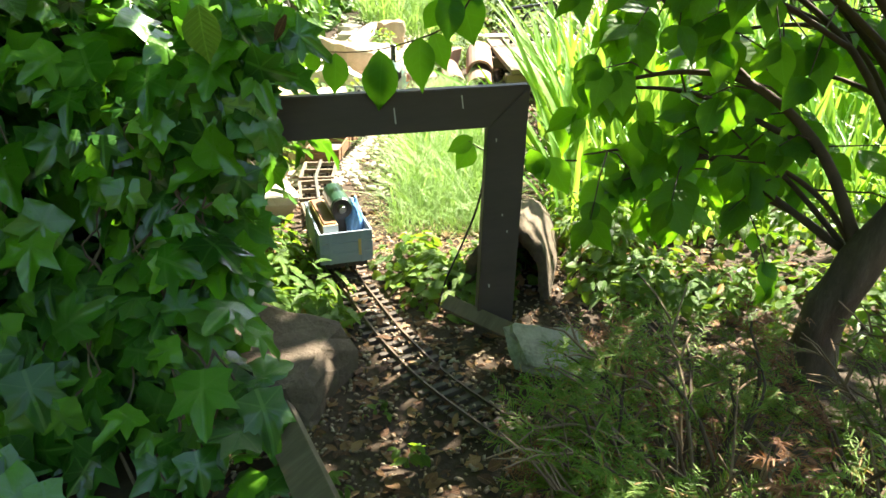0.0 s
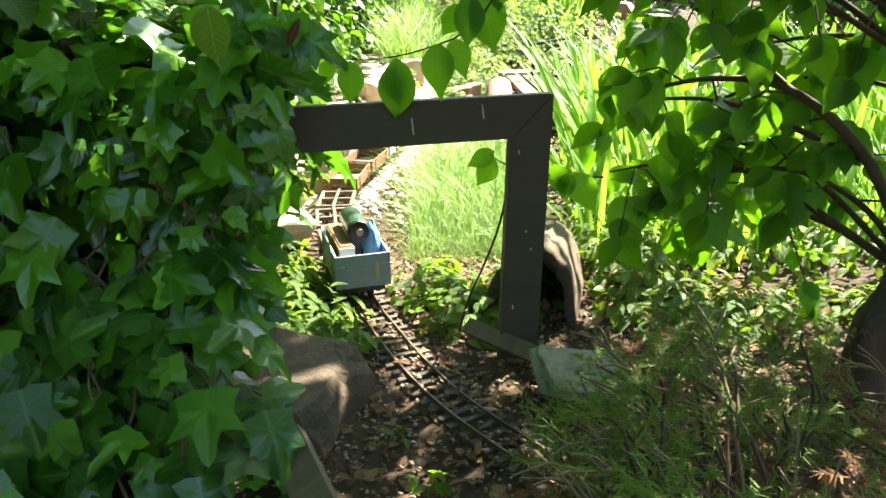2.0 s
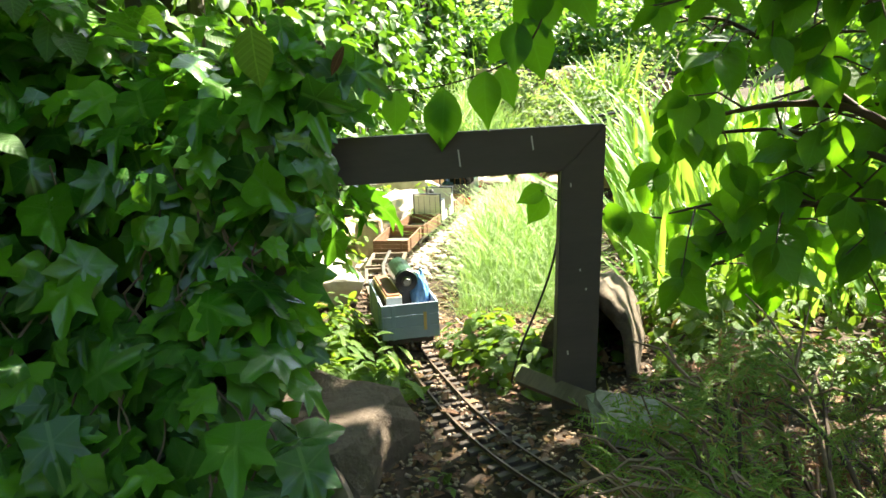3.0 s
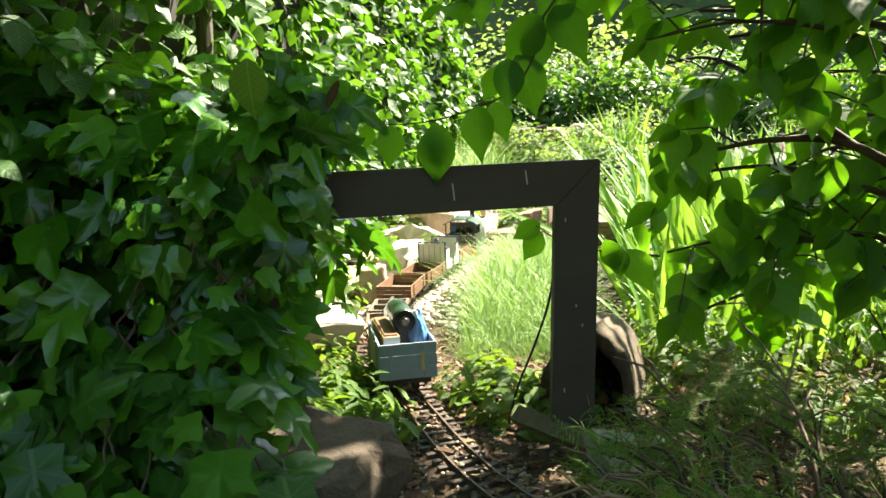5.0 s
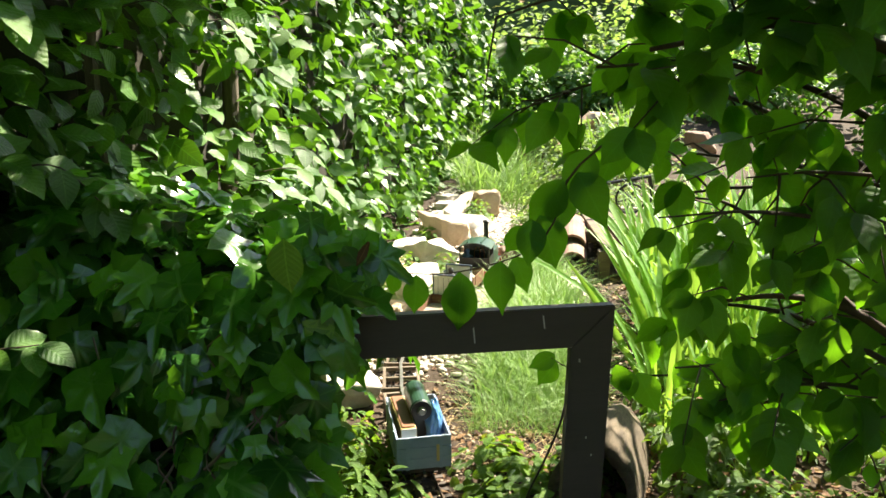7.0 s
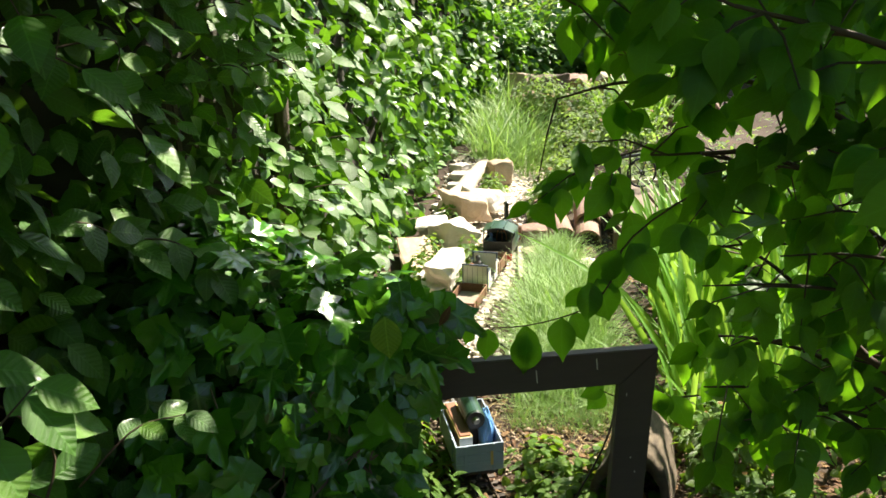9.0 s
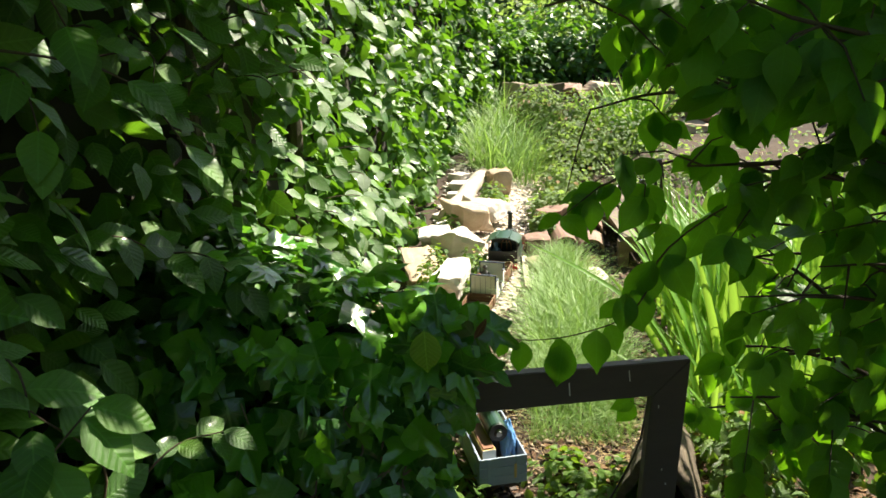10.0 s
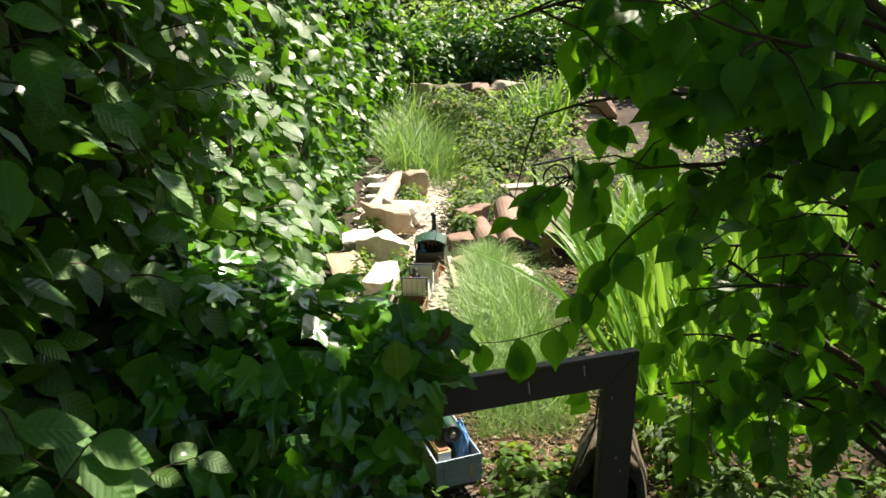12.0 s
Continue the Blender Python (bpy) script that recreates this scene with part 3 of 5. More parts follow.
def build_ivy():
    root = holder("ivy", pose(-0.7, 1.3, 0), "dense dark glossy ivy covering the bank beside the portal", "ivy")
    inv = Vector((0.7, -1.3, 0))
    # Dark sheet set under the leaves so the gaps between them read as shade.
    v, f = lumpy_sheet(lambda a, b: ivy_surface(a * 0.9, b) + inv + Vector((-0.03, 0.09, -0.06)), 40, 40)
    mesh_object("stem_core", v, f, M_CORE, None, True, root)["label"] = "dark sheet standing for the shade under the ivy leaves"
    g = np.random.default_rng(8)
    n = 1500
    us, vs = g.random(n), g.random(n)
    p, nor = [], []
    for a, b in zip(us, vs):
        q = ivy_surface(a, b)
        du, dv = ivy_surface(min(a + 0.02, 1), b) - q, ivy_surface(a, min(b + 0.02, 1)) - q
        nn = du.cross(dv)
        nn = nn.normalized() if nn.length > 1e-9 else Vector((0, -1, 0))
        p.append(q + inv + nn * (g.random() ** 0.8 * 0.15 - 0.085))
        nor.append(nn + Vector((0.1, -0.1, 0.45)))
    p, nor = np.array([tuple(q) for q in p]), np.array([tuple(q) for q in nor])
    order = np.argsort(vs + 0.2 * np.abs(us - 0.6) + (vs < 0.08))
    p, nor = p[order], nor[order]
    dirs = np.tile([0.1, -0.25, -0.9], (n, 1))
    m = leaf_matrices(p, nor, 0.040 + 0.064 * g.random(n), dirs, 0.55, 9)
    leaves(m, 300, IVY, M_IVY, root)
    clumps = [(-0.37, 1.13, 0.18, 0.05, 0.07, 0.16), (-0.36, 1.12, 0.42, 0.07, 0.06, 0.10), (-0.34, 1.14, 0.47, 0.06, 0.05, 0.05), (-0.29, 1.15, 0.54, 0.06, 0.05, 0.05), (-0.42, 1.08, 0.05, 0.10, 0.08, 0.08)]
    q = np.concatenate([np.array(s[:3]) + g.normal(0, 0.55, (48, 3)) * np.array(s[3:]) for s in clumps]) + np.array(inv)
    m = leaf_matrices(q, np.tile([0.3, -1.0, 0.6], (len(q), 1)), g.uniform(0.045, 0.085, len(q)), np.tile([0.15, -0.2, -0.9], (len(q), 1)), 0.45, 10)
    joined_leaves("edge_foliage", m, IVY, M_IVY, root)
    single_leaves("yellow_leaf", leaf_matrices(np.array([tuple(Vector((-0.315, 1.02, 0.60)) + inv)]), np.array([(0.1, -1, 0.2)]), np.array([0.075]), np.array([(0.1, 0, -1.0)]), 0.02, 2), DOGWOOD[:1], M_WEED, root)
    single_leaves("dead_leaf", leaf_matrices(np.array([tuple(Vector((-0.225, 1.13, 0.575)) + inv)]), np.array([(0.1, -1, 0.2)]), np.array([0.042]), np.array([(-0.5, 0, -1.0)]), 0.05, 3), LANCE + SMALL, M_LITTER, root)
    for k in range(46):
        a, b0 = rnd.uniform(0.05, 0.97), rnd.uniform(0.02, 0.35)
        pts = []
        for q in range(6):
            s = ivy_surface(min(1, max(0, a + rnd.uniform(-.03, .03))), b0 + q * 0.035)
            pts.append(s + inv + Vector((0, -0.015, 0.0)))
        part("stem", tube(spline(pts, 14), [0.0028 - 0.0001 * q for q in range(14)], 5), M_IVYSTEM, root)


build_ivy()


# ---- dogwood ----
CROWN = [
    # branch points and radius: limbs that carry the leaves
    ([(0.66, 1.08, 0.20), (0.60, 1.16, 0.36), (0.50, 1.22, 0.455), (0.40, 1.27, 0.468), (0.29, 1.28, 0.45)], 0.011),
    ([(0.70, 1.06, 0.33), (0.66, 0.98, 0.55), (0.52, 0.95, 0.74), (0.34, 1.02, 0.86), (0.16, 1.10, 0.84)], 0.013),
    ([(0.74, 1.08, 0.45), (0.74, 1.2, 0.7), (0.62, 1.35, 0.9), (0.42, 1.45, 1.0), (0.24, 1.5, 0.98)], 0.012),
    ([(0.70, 1.06, 0.33), (0.72, 0.85, 0.55), (0.58, 0.72, 0.78), (0.40, 0.66, 0.90), (0.26, 0.66, 0.93)], 0.011),
    ([(0.76, 1.1, 0.5), (0.85, 1.2, 0.8), (0.80, 1.3, 1.15), (0.55, 1.3, 1.35), (0.25, 1.25, 1.40)], 0.014),
    ([(0.70, 1.1, 0.3), (0.80, 1.3, 0.42), (0.78, 1.5, 0.5), (0.66, 1.6, 0.5), (0.5, 1.62, 0.46)], 0.010),
    ([(0.66, 1.1, 0.2), (0.62, 1.3, 0.22), (0.52, 1.45, 0.22), (0.42, 1.5, 0.18), (0.32, 1.5, 0.14)], 0.008),
    ([(0.76, 1.1, 0.5), (0.95, 1.3, 0.9), (1.0, 1.5, 1.3), (0.8, 1.6, 1.6), (0.5, 1.6, 1.75)], 0.014),
    ([(0.76, 1.1, 0.5), (0.8, 0.8, 0.9), (0.6, 0.5, 1.3), (0.3, 0.4, 1.5), (0.0, 0.5, 1.6)], 0.014),
    ([(0.74, 1.08, 0.45), (0.50, 1.0, 0.95), (0.20, 1.02, 1.16), (-0.06, 1.06, 1.20), (-0.24, 1.10, 1.18)], 0.011),
    ([(0.76, 1.10, 0.5), (0.62, 0.9, 0.72), (0.46, 0.82, 0.90), (0.30, 0.84, 1.0), (0.14, 0.9, 1.05)], 0.010),
    ([(0.76, 1.10, 0.5), (0.80, 0.95, 0.78), (0.72, 0.85, 1.0), (0.56, 0.8, 1.14)], 0.010),
    ([(0.76, 1.10, 0.5), (0.70, 1.15, 0.8), (0.55, 1.2, 0.96), (0.40, 1.22, 1.08), (0.22, 1.28, 1.14)], 0.010),
    ([(0.86, 1.2, 0.8), (0.92, 1.05, 0.75), (0.86, 0.9, 0.70), (0.74, 0.80, 0.66)], 0.010),
    ([(0.72, 1.1, 0.42), (0.60, 1.26, 0.60), (0.45, 1.34, 0.66), (0.28, 1.38, 0.68)], 0.009),
    ([(0.66, 1.1, 0.2), (0.50, 1.30, 0.30), (0.38, 1.40, 0.30), (0.28, 1.46, 0.27)], 0.007),
    ([(0.86, 1.2, 0.8), (0.95, 1.35, 0.75), (0.9, 1.5, 0.72), (0.75, 1.6, 0.75)], 0.009),
    ([(0.50, 1.22, 0.455), (0.40, 1.30, 0.55), (0.33, 1.36, 0.60), (0.27, 1.42, 0.60)], 0.006),
    ([(0.60, 1.16, 0.36), (0.45, 1.30, 0.42), (0.35, 1.38, 0.42), (0.29, 1.44, 0.40)], 0.006),
    ([(0.66, 1.10, 0.20), (0.58, 1.25, 0.30), (0.50, 1.36, 0.34), (0.40, 1.45, 0.34)], 0.006),
    ([(0.70, 1.06, 0.33), (0.66, 1.2, 0.5), (0.60, 1.34, 0.56), (0.55, 1.48, 0.58)], 0.006),
    ([(0.70, 1.02, 0.45), (0.48, 1.10, 0.72), (0.28, 1.17, 0.82), (0.10, 1.20, 0.82)], 0.007),
    ([(0.70, 1.02, 0.45), (0.50, 1.00, 0.80), (0.34, 1.02, 0.95), (0.16, 1.06, 0.98)], 0.007),
    ([(0.74, 1.08, 0.45), (0.55, 1.15, 0.75), (0.30, 1.22, 0.92), (0.08, 1.28, 0.93), (-0.05, 1.30, 0.90)], 0.007),
    ([(0.70, 1.02, 0.45), (0.50, 1.20, 0.66), (0.32, 1.30, 0.77), (0.14, 1.36, 0.80), (0.03, 1.38, 0.77)], 0.006),
    ([(0.74, 1.08, 0.45), (0.50, 1.05, 0.97), (0.22, 1.05, 1.09), (0.00, 1.05, 1.10), (-0.14, 1.05, 1.07)], 0.007),
    ([(0.70, 1.06, 0.33), (0.62, 1.18, 0.52), (0.50, 1.28, 0.62), (0.36, 1.34, 0.63), (0.22, 1.36, 0.61)], 0.007),
    ([(0.72, 1.08, 0.40), (0.74, 1.22, 0.56), (0.68, 1.32, 0.66), (0.56, 1.38, 0.70), (0.44, 1.40, 0.68)], 0.007),
    ([(0.76, 1.10, 0.50), (0.86, 1.16, 0.56), (0.92, 1.24, 0.62), (0.88, 1.34, 0.60), (0.76, 1.40, 0.55)], 0.007),
    ([(0.70, 1.06, 0.33), (0.72, 1.20, 0.42), (0.64, 1.30, 0.46), (0.52, 1.36, 0.45), (0.42, 1.40, 0.40)], 0.006),
    ([(0.66, 1.08, 0.20), (0.62, 1.18, 0.28), (0.54, 1.26, 0.32), (0.44, 1.32, 0.30), (0.34, 1.36, 0.25)], 0.006),
    ([(0.62, 1.18, 0.52), (0.46, 1.14, 0.60), (0.32, 1.13, 0.625), (0.19, 1.16, 0.61)], 0.005),
    ([(0.66, 0.98, 0.55), (0.52, 1.08, 0.66), (0.40, 1.12, 0.68), (0.30, 1.14, 0.67)], 0.005),
    ([(0.85, 1.2, 0.8), (1.1, 1.5, 1.1), (1.2, 1.7, 1.5), (1.0, 1.8, 1.9)], 0.012),
]


def build_dogwood():
    base = Vector((0.635, 1.10, 0))
    root = holder("dogwood_tree", pose(*base), "small dogwood with a leaning grey trunk and broad backlit leaves", "tree")
    trunk = [(0.625, 1.11, -0.03), (0.622, 1.10, 0.09), (0.65, 1.08, 0.20), (0.70, 1.06, 0.33), (0.76, 1.10, 0.50), (0.86, 1.2, 0.8)]
    pts = [p - base for p in spline(trunk, 70)]
    bm = tube(pts, [0.041 - 0.0003 * k + 0.012 * max(0, 1 - k / 9) for k in range(70)], 26)
    for v in bm.verts:
        v.co += noise.noise_vector(Vector((v.co.x * 22, v.co.y * 22, v.co.z * 7))) * 0.008 + noise.noise_vector(Vector((v.co.x * 80, v.co.y * 80, v.co.z * 16))) * 0.0035
    part("trunk", bm, M_BARK, root, smooth=True)
    g = random.Random(31)
    pos, dirs, sizes = [], [], []
    for limb, r in CROWN:
        line = spline(limb, 22)
        part("limb", tube([p - base for p in line], [r * (1 - 0.75 * k / 21) for k in range(22)], 7), M_TWIG, root, smooth=True)
        high = limb[-1][2] > 1.3
        for k in range(6, 22):
            for _ in range((0 if k % 2 else 1) if limb[-1][2] < 0.75 else 1 if high or k % 2 else 2):
                p = line[k]
                ln = g.uniform(0.06, 0.20)
                d = Vector((g.uniform(-1, 1), g.uniform(-0.8, 0.8), g.uniform(-0.5, 0.25))).normalized()
                if noise.noise((p + d * ln * 0.7) * 6.5) < (-0.32 if p.z < 0.60 else -0.02 if p.z < 0.88 else -0.14):
                    continue
                tw = [p, p + d * ln * 0.5 + Vector((0, 0, 0.012)), p + d * ln + Vector((0, 0, -0.006))]
                part("twig", tube([q - base for q in tw], [0.0022, 0.0016, 0.0009], 5), M_TWIG, root)
                for f in ((0.6, 1.0) if 0.6 < limb[-1][2] < 0.95 else (0.45, 0.75, 1.0)):
                    q = tw[0].lerp(tw[2], f)
                    if g.random() < 0.06:
                        continue
                    for s in (-1, 1):
                        side = d.cross(Vector((0, 0, 1))) * s * 0.6 + d * 0.5 + Vector((0, 0, -1.0))
                        pos.append(q - base)
                        dirs.append(side)
                        sizes.append(g.uniform(0.040, 0.076))
    pos, dirs = np.array([tuple(p) for p in pos]), np.array([tuple(p) for p in dirs])
    up = np.tile([-0.15, -0.75, 0.75], (len(pos), 1))
    m = leaf_matrices(pos, up, np.array(sizes), dirs, 0.30, 12)
    order = np.argsort(pos[:, 1] + np.abs(pos[:, 2] - 0.45))
    leaves(m[order], 300, DOGWOOD, M_DOGWOOD, root)
    # Unseen high leaves, added to shade the foreground and the near hedge.
    gg = np.random.default_rng(77)
    n = 13500
    q = np.c_[gg.uniform(-1.2, 1.9, n), gg.uniform(-0.6, 2.7, n), gg.uniform(1.5, 2.4, n)]
    q = q[~((q[:, 0] > 1.3) & (q[:, 1] < 1.9)) & ~((q[:, 1] < 0.42) & (q[:, 0] > -0.55) & (q[:, 0] < 0.35))]
    q = q[~((q[:, 0] < 0.5) & (q[:, 1] > 2.15))]
    # Openings cut along the sun's direction let light onto chosen spots.
    for gap in ((-0.62, 0.66, 0.58), (-0.62, 1.80, 0.86), (-0.60, 0.90, 0.53), (-0.50, 1.0, 0.42), (-0.70, 0.95, 0.3), (0.30, 0.66, 0.3), (0.45, 0.55, 0.3), (0.2, 0.6, 0.2)):
        away = q - np.array(gap)
        along = away @ np.array(SUN_FROM)
        q = q[np.linalg.norm(away - along[:, None] * np.array(SUN_FROM), axis=1) > (0.15 if gap[1] < 0.7 else 0.09)]
    q = q[(gg.random(len(q)) < 0.72) | (q[:, 0] > 0.3)]
    q = q[(gg.random(len(q)) < 0.62) | (q[:, 0] < 0.5) | (q[:, 1] < 1.7)]
    keep = np.array([noise.noise(Vector(tuple(a * 2.4))) > -0.30 for a in q])
    # Extra clusters added to shade the sprig, ivy crest, near hedge and right limbs.
    q = np.concatenate([q[keep], np.array([0.72, 2.08, 1.8]) + gg.normal(0, 0.10, (70, 3)), np.array([0.62, 2.02, 1.75]) + gg.normal(0, 0.09, (50, 3)), np.array([0.05, 1.92, 1.68]) + gg.normal(0, 1, (260, 3)) * np.array([0.20, 0.10, 0.10]), np.array([-0.25, 1.35, 1.75]) + gg.normal(0, 1, (200, 3)) * np.array([0.20, 0.28, 0.12]), np.array([0.80, 1.48, 1.8]) + gg.normal(0, 1, (420, 3)) * np.array([0.24, 0.20, 0.10])]) - np.array(base)
    m = leaf_matrices(q, np.tile([0.0, -0.3, 1.0], (len(q), 1)), gg.uniform(0.07, 0.12, len(q)), gg.normal(0, 1, (len(q), 3)) * np.array([1, 1, 0.3]) + np.array([0, 0, -0.5]), 0.3, 78)
    joined_leaves("upper_crown", m, DOGWOOD, M_DOGWOOD, root)


build_dogwood()


# ---- sprig hanging over the crossbeam ----
def sprig(name, pts, spots, label):
    """A thin twig; spots: where a leaf starts, its sideways lean and its length."""
    base = Vector(pts[0])
    root = holder(name, pose(*base), label, "branch")
    part("stem", tube([p - base for p in spline(pts, 20)], [0.0022 - 0.00007 * k for k in range(20)], 6), M_TWIG, root)
    P = np.array([(x, y, z) for x, y, z, _, _ in spots]) - np.array(base)
    D = np.array([(s, -0.12, -1.0) for _, _, _, s, _ in spots])
    m = leaf_matrices(P, np.tile([0.1, -1.0, 0.3], (len(P), 1)), np.array([s[4] for s in spots]), D, 0.14, 17)
    single_leaves("leaf", m, DOGWOOD, M_DOGWOOD, root)


sprig("hanging_sprig", [(0.32, 1.25, 0.82), (0.16, 1.22, 0.74), (0.07, 1.20, 0.67), (0.05, 1.20, 0.609), (0.015, 1.20, 0.555), (-0.06, 1.195, 0.525), (-0.13, 1.19, 0.513), (-0.20, 1.185, 0.515)],
      [(-0.165, 1.185, 0.512, 0.15, 0.062), (-0.195, 1.185, 0.515, -0.5, 0.04), (-0.093, 1.185, 0.51, -0.32, 0.086), (-0.10, 1.20, 0.515, 0.1, 0.07), (-0.035, 1.19, 0.535, 0.1, 0.078), (-0.015, 1.205, 0.54, 0.35, 0.06),
       (0.01, 1.195, 0.60, -0.1, 0.07), (0.022, 1.20, 0.605, 0.55, 0.09), (0.0, 1.20, 0.59, -0.6, 0.055), (0.055, 1.195, 0.66, -0.7, 0.085), (0.075, 1.20, 0.67, 0.35, 0.09), (0.05, 1.21, 0.655, 0.05, 0.08), (0.14, 1.215, 0.73, -0.3, 0.09), (0.17, 1.22, 0.745, 0.4, 0.085), (0.10, 1.21, 0.70, -0.55, 0.08)],
      "leafy dogwood sprig hanging in front of the crossbeam")
sprig("low_sprig", [(0.26, 1.42, 0.27), (0.16, 1.36, 0.29), (0.08, 1.31, 0.32), (0.045, 1.29, 0.345)],
      [(0.052, 1.295, 0.35, -1.6, 0.05), (0.055, 1.30, 0.335, -0.7, 0.058), (0.16, 1.36, 0.31, 0.3, 0.06), (0.18, 1.37, 0.30, 0.1, 0.06), (0.20, 1.38, 0.29, 0.4, 0.08)],
      "small dogwood sprig reaching past the post")


# ---- grass mound and planting beyond the portal ----
def build_grass():
    root = holder("long_grass", pose(-0.02, 2.4, 0), "long bright arching grass beside the track", "grass", kind="stuff")
    g = np.random.default_rng(40)
    n = 8500
    y = 1.72 + 1.65 * g.random(n)
    left = np.interp(y, [1.7, 2.1, 2.6, 3.3, 3.4], [-0.14, -0.12, -0.10, -0.04, 0.0])
    right = np.interp(y, [1.7, 2.2, 2.9, 3.4], [0.14, 0.15, 0.08, 0.04])
    x = left + (right - left) * g.random(n)
    z = np.array([ground_height(a, b) for a, b in zip(x, y)])
    hgt = np.interp(y, [1.72, 1.95, 2.4, 3.2, 3.4], [0.06, 0.13, 0.17, 0.11, 0.07]) * g.uniform(0.55, 1.2, n)
    p = np.c_[x + 0.02, y - 2.4, z]
    m = leaf_matrices(p, np.c_[g.normal(0, 1, n), g.normal(-0.5, 1, n), np.full(n, 0.25)], hgt, np.tile([0.02, -0.08, 1.0], (n, 1)), 0.24, 41)
    joined_leaves("foliage", m, BLADE, M_GRASS, root)
    k = 1500
    y2 = 1.55 + 0.5 * g.random(k)
    x2 = -0.22 + 0.55 * g.random(k)
    p = np.c_[x2 + 0.02, y2 - 2.4, np.array([ground_height(a, b) for a, b in zip(x2, y2)]) + 0.004]
    m = leaf_matrices(p, np.tile([0, -0.2, 1.0], (k, 1)), g.uniform(0.03, 0.09, k), np.c_[g.normal(0, 1, k), g.normal(0, 1, k), g.normal(0.15, 0.1, k)], 0.25, 43)
    joined_leaves("dry_stems", m, BLADE, M_STRAW, root)


build_grass()


def sword_clump(at, n, x0, x1, y0, y1, tall, near, seed, label):
    root = holder("sword_leaf_clump", pose(*at), label, "plant")
    g = np.random.default_rng(seed)
    y = y0 + (y1 - y0) * g.random(n)
    x = x0 + 0.06 * (y - y0) + (x1 - x0) * g.random(n)
    z = np.array([ground_height(a, b) for a, b in zip(x, y)])
    m = leaf_matrices(np.c_[x - at[0], y - at[1], z], np.c_[g.normal(0, 0.6, n), np.full(n, -1.0), np.full(n, 0.1)], g.uniform(*tall, n), np.tile([0.05, -0.05, 1.0], (n, 1)), 0.17, seed + 1)
    leaves(m, near, SWORD, M_IRIS, root)


sword_clump((0.7, 2.2, 0), 1300, 0.30, 1.75, 1.92, 2.95, (0.26, 0.54), 300, 44, "bright backlit clump of tall sword-shaped leaves")
sword_clump((0.6, 1.8, 0), 420, 0.27, 1.3, 1.66, 1.95, (0.14, 0.34), 80, 48, "shorter bright sword-shaped leaves in front of the tall clump")
sword_clump((0.55, 5.4, 0), 150, 0.40, 0.75, 5.25, 5.6, (0.3, 0.55), 40, 46, "sword-leaved clump growing on the far bank")


def bush(name, spots, count, size, templates, material, label, category, spread_up=0.6, seed=1, near=0, kind=""):
    """Loose foliage over several soft mounds: (x, y, z, rx, ry, rz)."""
    c = Vector(spots[0][:3])
    root = holder(name, pose(c.x, c.y, 0), label, category, kind=kind)
    g = np.random.default_rng(seed)
    P, N = [], []
    for s in spots:
        d = g.normal(0, 1, (count // len(spots), 3))
        d /= np.linalg.norm(d, axis=1)[:, None]
        r = g.random(len(d)) ** 0.4
        P.append(np.array(s[:3]) + d * np.array(s[3:]) * r[:, None])
        N.append(d * 0.6 + np.array([0, 0, spread_up]))
    P, N = np.concatenate(P), np.concatenate(N)
    ok = P[:, 2] > -0.02
    P, N = P[ok] - np.array([c.x, c.y, 0]), N[ok]
    m = leaf_matrices(P, N, g.uniform(0.6, 1.2, len(P)) * size, N * np.array([1, 1, 0.2]) + g.normal(0, 0.4, N.shape), 0.4, seed + 1)
    leaves(m, near, templates, material, root)
    return root


bush("ground_cover", [(-0.33, 1.38, 0.01, 0.14, 0.17, 0.07), (-0.40, 1.55, 0.01, 0.12, 0.16, 0.08), (-0.25, 1.28, 0.0, 0.07, 0.08, 0.05), (-0.36, 1.24, 0.01, 0.1, 0.1, 0.07)], 1500, 0.042, LANCE, M_WEED, "low narrow-leaved weeds beside the track", "weeds", 0.8, 61, 200)
bush("ground_cover", [(0.0, 1.42, 0.0, 0.12, 0.14, 0.05), (-0.06, 1.55, 0.0, 0.11, 0.12, 0.05), (0.10, 1.50, 0.0, 0.1, 0.14, 0.05)], 800, 0.03, SMALL, M_WEED, "low round-leaved weeds between track and post", "weeds", 0.9, 63, 200)
bush("seedling", [(-0.045, 0.86, 0.012, 0.022, 0.022, 0.014)], 16, 0.020, SMALL, M_WEED, "small green seedling growing in the dark soil", "seedling", 1.0, 101, 16)
bush("seedling", [(-0.15, 0.80, 0.012, 0.026, 0.026, 0.016)], 22, 0.022, SMALL, M_WEED, "small green seedling growing beside the edging board", "seedling", 1.0, 103, 22)
bush("seedling", [(-0.10, 0.97, 0.010, 0.03, 0.02, 0.012)], 14, 0.018, SMALL, M_WEED, "small green seedling growing beside the brown rock", "seedling", 1.0, 105, 14)
bush("shrubs_beyond", [(0.9, 8.3, 0.7, 1.2, 0.4, 0.9), (-0.1, 8.2, 0.7, 1.4, 0.4, 0.9), (2.2, 7.8, 0.7, 1.3, 0.5, 1.0), (3.2, 5.8, 0.7, 0.8, 1.6, 1.0), (3.2, 3.2, 0.7, 0.7, 1.6, 1.0), (2.8, 1.2, 0.6, 0.6, 1.2, 0.9), (0.4, 9.4, 1.0, 2.2, 0.4, 1.2)], 14000, 0.085, BEECH, M_FAR, "loose leafy shrubs closing the garden", "shrubs", 0.7, 65, kind="stuff")


